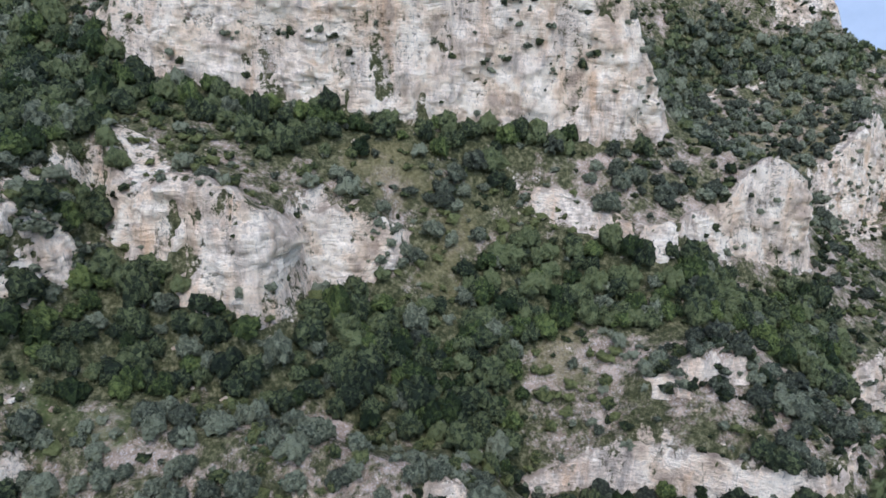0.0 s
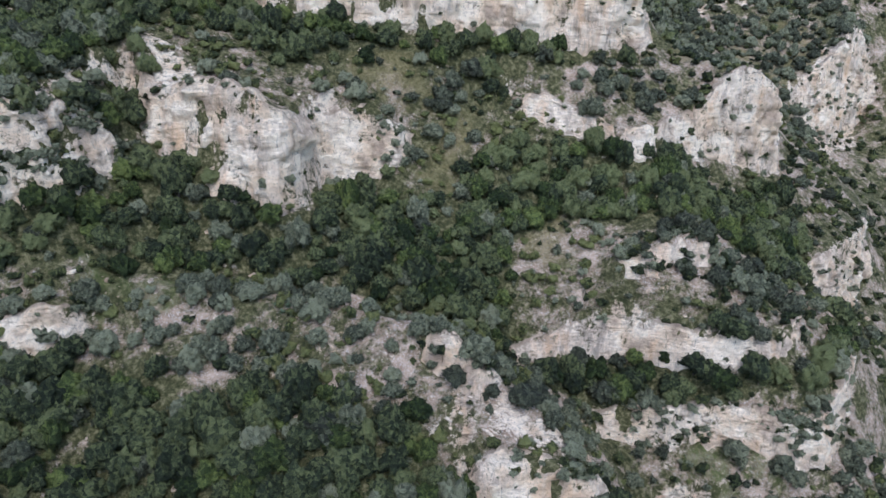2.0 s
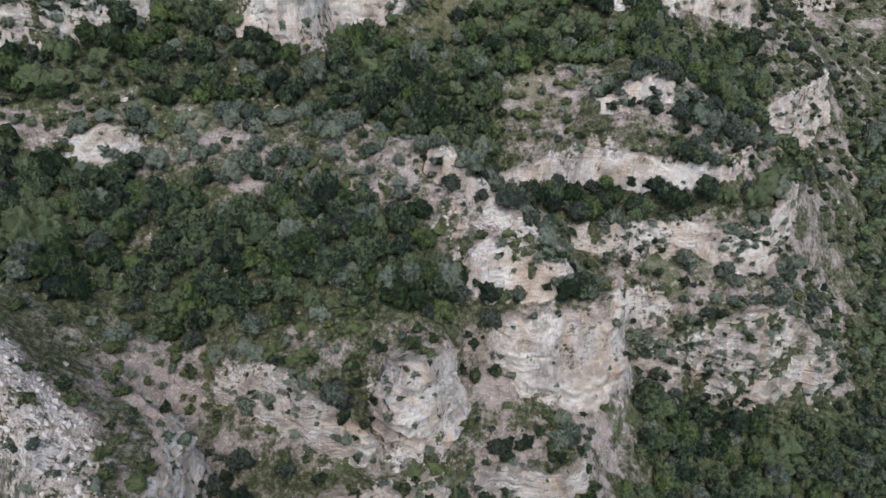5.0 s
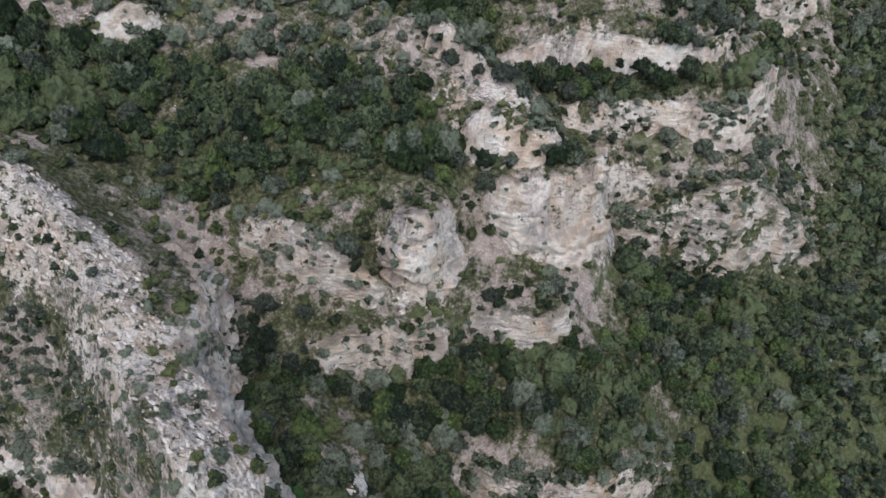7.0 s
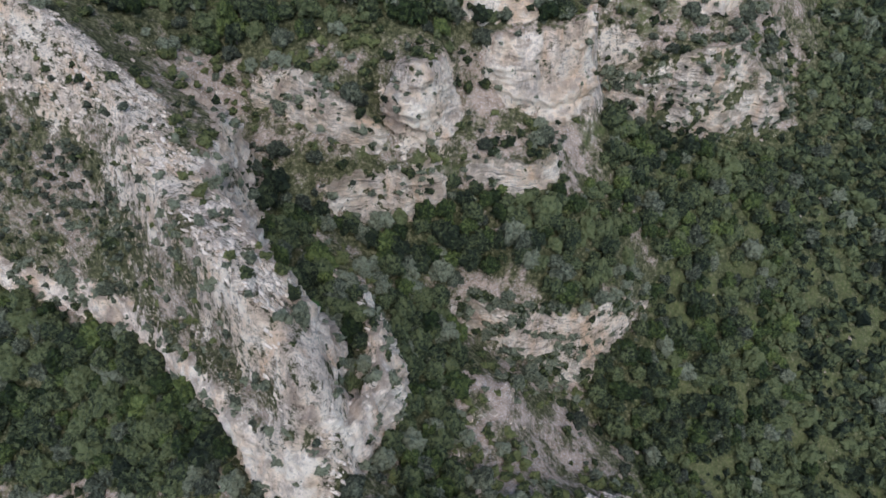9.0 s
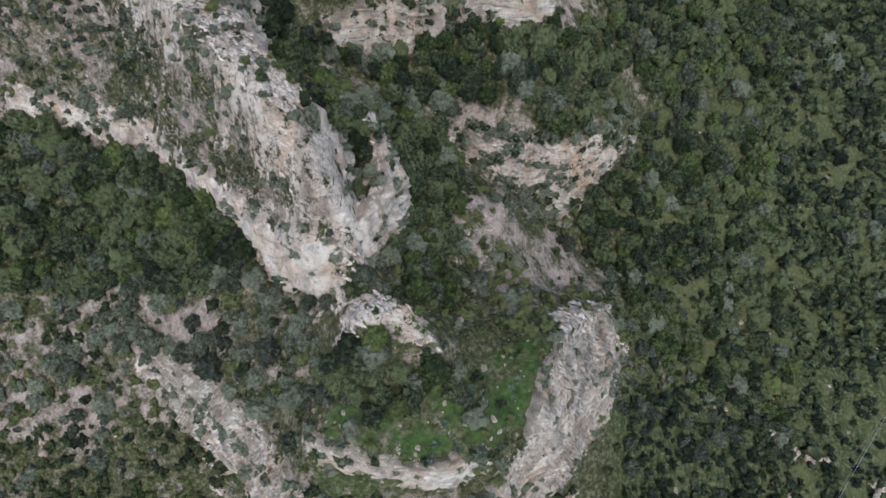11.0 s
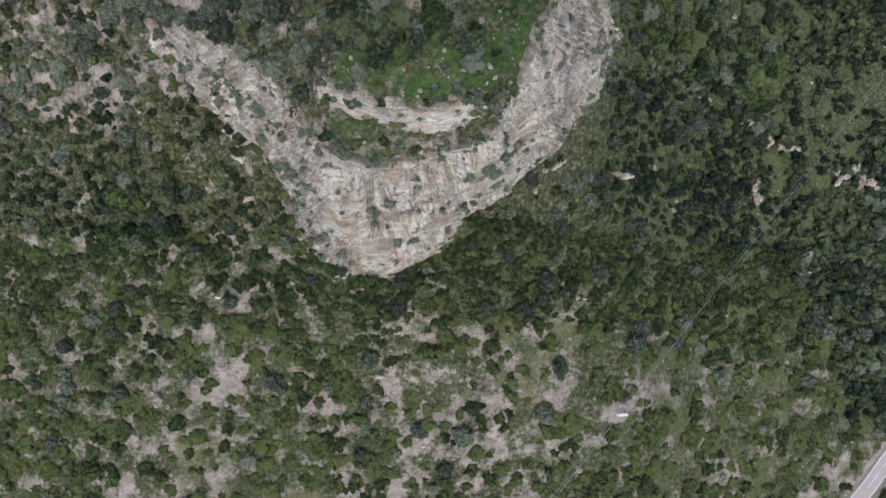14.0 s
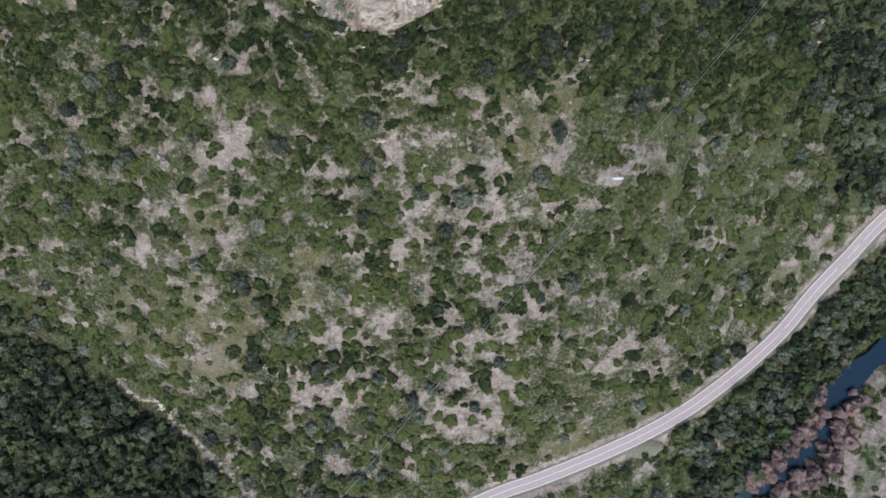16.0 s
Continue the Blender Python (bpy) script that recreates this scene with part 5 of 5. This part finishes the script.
# ---- loose rocks ----
BLOCKS = [(ico_v * (1 + 0.35 * rng.uniform(-1, 1, (len(ico_v), 1))) * (1, rng.uniform(0.6, 1), rng.uniform(0.45, 0.8)), ico_f) for _ in range(10)]
x, y, z, s = scatter(2.6, rng)
chance = 0.34 * cover(ROCKY, x, y) + 0.14 * cover(BARE, x, y) + 0.25 * cover(SOIL, x, y, 1.6) + 0.28 * cover(MEADOW, x, y) * (y > -200) + 0.03
keep = (rng.uniform(size=len(x)) < chance) & (s < 2.5)
spots = [(a, b, c, 0.28 + 1.3 * rng.uniform() ** 3, 1.0, 0.0) for a, b, c in zip(x[keep], y[keep], z[keep])]
v, f, t = planted(BLOCKS, spots, rng)
tagged(mesh_object("loose_rocks", v, f, [rock], smooth=False), "scattered pale limestone blocks and stones on the slopes", "rocks", kind="stuff")


x, y, z, s = scatter(1.25, rng)
keep = inside_of(ROCKY["ridge_crest"], x, y, 2.0) | inside_of(ROCKY["fin"], x, y, 2.0) | inside_of(ROCKY["knoll_edge"], x, y, 2.0) | inside_of(ROCKY["corner"], x, y, 2.0)
keep &= (rng.uniform(size=len(x)) < np.clip(0.5 + 1.2 * fbm(x / 8, y / 8, 0 * x, 3, 91), 0.05, 0.95)) & (s < 3)
vs, fs, count = [], [], 0
for a, b, c in zip(x[keep], y[keep], z[keep]):
    v, f = BLOCKS[rng.integers(len(BLOCKS))]
    r, turn = 0.28 + 0.75 * rng.uniform() ** 2, radians(-42 + rng.normal() * 14)
    v = v * (1.7 * r, 0.75 * r, 0.8 * r)
    vs.append(np.stack([v[:, 0] * math.cos(turn) - v[:, 1] * math.sin(turn) + a, v[:, 0] * math.sin(turn) + v[:, 1] * math.cos(turn) + b, v[:, 2] + c], 1))
    fs.append(f + count)
    count += len(v)
tagged(mesh_object("ridge_slabs", np.vstack(vs), np.vstack(fs), [crest_rock], smooth=False), "tilted weathered limestone slabs along the crests", "rocks", kind="stuff")


def outcrop(x, y, size, seed):
    """A cracked knob of limestone, its foot in the ground."""
    pick = np.random.default_rng(seed)
    vs, fs, turn = [], [], seed * 0.9
    for k in range(9):
        v = ball_v * pick.uniform(0.72, 1.25, (len(ball_v), 1)) * (pick.uniform(0.3, 0.6), pick.uniform(0.2, 0.35), pick.uniform(0.3, 0.7)) * size
        v = v + pick.normal(size=3) * (0.55 * size, 0.22 * size, 0.1 * size)
        vs.append(v), fs.append(ball_f + k * len(ball_v))
    v = np.vstack(vs)
    v = np.stack([v[:, 0] * math.cos(turn) - v[:, 1] * math.sin(turn) + x, v[:, 0] * math.sin(turn) + v[:, 1] * math.cos(turn) + y, v[:, 2] + float(height(x, y, GROUND)) + 0.3 * size], 1)
    tagged(mesh_object("rock_outcrop", v, np.vstack(fs), [rock], smooth=False), "pale limestone outcrop standing out of the scrub", "rock", "rock outcrops of the slope")


for k, (x, y, size) in enumerate(((73, -92, 2.6), (140, -86, 2.2), (141, -90, 2.6), (136, -60, 3), (142, -62, 2.4), (147, -64, 3), (152, -66, 2.2), (158, -67, 3.2), (186, -76, 3.4), (193, -77, 3.6), (199, -79, 3), (169, -111, 2.4),
                                  (171, -116, 2), (49, -135, 1.6), (55, -139, 1.3), (46, -92, 2.2), (-143, -73, 2.6), (-75, -91, 2), (-74, -104, 2.2), (-143, -99, 2), (-118, -176, 2.6), (-25, -168, 1.6), (-22, -176, 1.5), (11, -170, 1.5))):
    outcrop(x, y, 1.3 * size, 300 + k)


v = dome_v * (1 + 0.18 * fbm(dome_v[:, 0] * 2, dome_v[:, 1] * 2, dome_v[:, 2] * 2, 2, 340))[:, None] * (2.4, 0.7, 0.5)
v = v + (73.8, -183.8, float(height(73.8, -183.8, GROUND)) + 0.2)
tagged(mesh_object("pale_slab", v, dome_f, [white_rock], smooth=False), "long white limestone slab lying in a bare clearing", "rock")


# ---- single plants that stand out ----
spots = [(-37, -2, float(height(-37, -2, GROUND)) - 0.4, 3.9, 1.0, 0.6), (32, 44, float(height(32, 44, GROUND)) - 0.4, 2.9, 1.0, 0.6), (-66, 162, float(height(-66, 162, GROUND)) - 0.4, 2.4, 1.0, 0.6)]
grow_trees(spots, TREES[:3], fresh_leaf, "bright_tree", "fresh bright green tree standing among dark oaks", 95)


def agave(seed):
    """A rosette of pointed fleshy leaves of unit radius."""
    pick = np.random.default_rng(seed)
    vs, fs = [], []
    for k in range(22):
        a, lift = k * 2.4 + pick.uniform(-0.2, 0.2), 0.15 + 0.75 * k / 22
        d, o = np.array((math.cos(a), math.sin(a), 0)), np.array((-math.sin(a), math.cos(a), 0))
        tip = d * math.cos(lift * 1.3) + np.array((0, 0, math.sin(lift * 1.3)))
        mid = tip * 0.5 + np.array((0, 0, 0.04))
        rows = [d * 0.06 - o * 0.09, d * 0.06 + o * 0.09, mid + o * 0.12, mid - o * 0.12, tip, mid - (0, 0, 0.07)]
        vs.append(np.array(rows)), fs.append(np.array([(0, 1, 2), (0, 2, 3), (3, 2, 4), (0, 5, 1), (5, 3, 4), (5, 4, 2)]) + 6 * k)
    v = np.vstack(vs)
    return v, np.vstack(fs)


rosettes = [agave(k) for k in range(3)]
made = []
for k in range(22):
    if k < 14:
        x, y = rng.uniform(-8, 24), rng.uniform(-96, -70)
    else:
        x, y = rng.uniform(-70, -20), rng.uniform(128, 146)
    m = pose(x, y, float(height(x, y, GROUND)) + 0.15, 0, 0, rng.uniform(0, 360))
    if len(made) < 3:
        v, f = rosettes[len(made)]
        one = mesh_object("agave", v, f, [agave_leaf], [("tint", np.full(len(v), 0.5))], smooth=False)
        tagged(one, "pale blue-green agave rosette in the grass", "agave", "agaves of the hillside")
        one.matrix_basis = m
    else:
        one = copy_thing(made[k % 3], m)
    one.scale = [rng.uniform(0.9, 1.7)] * 3
    made.append(one)
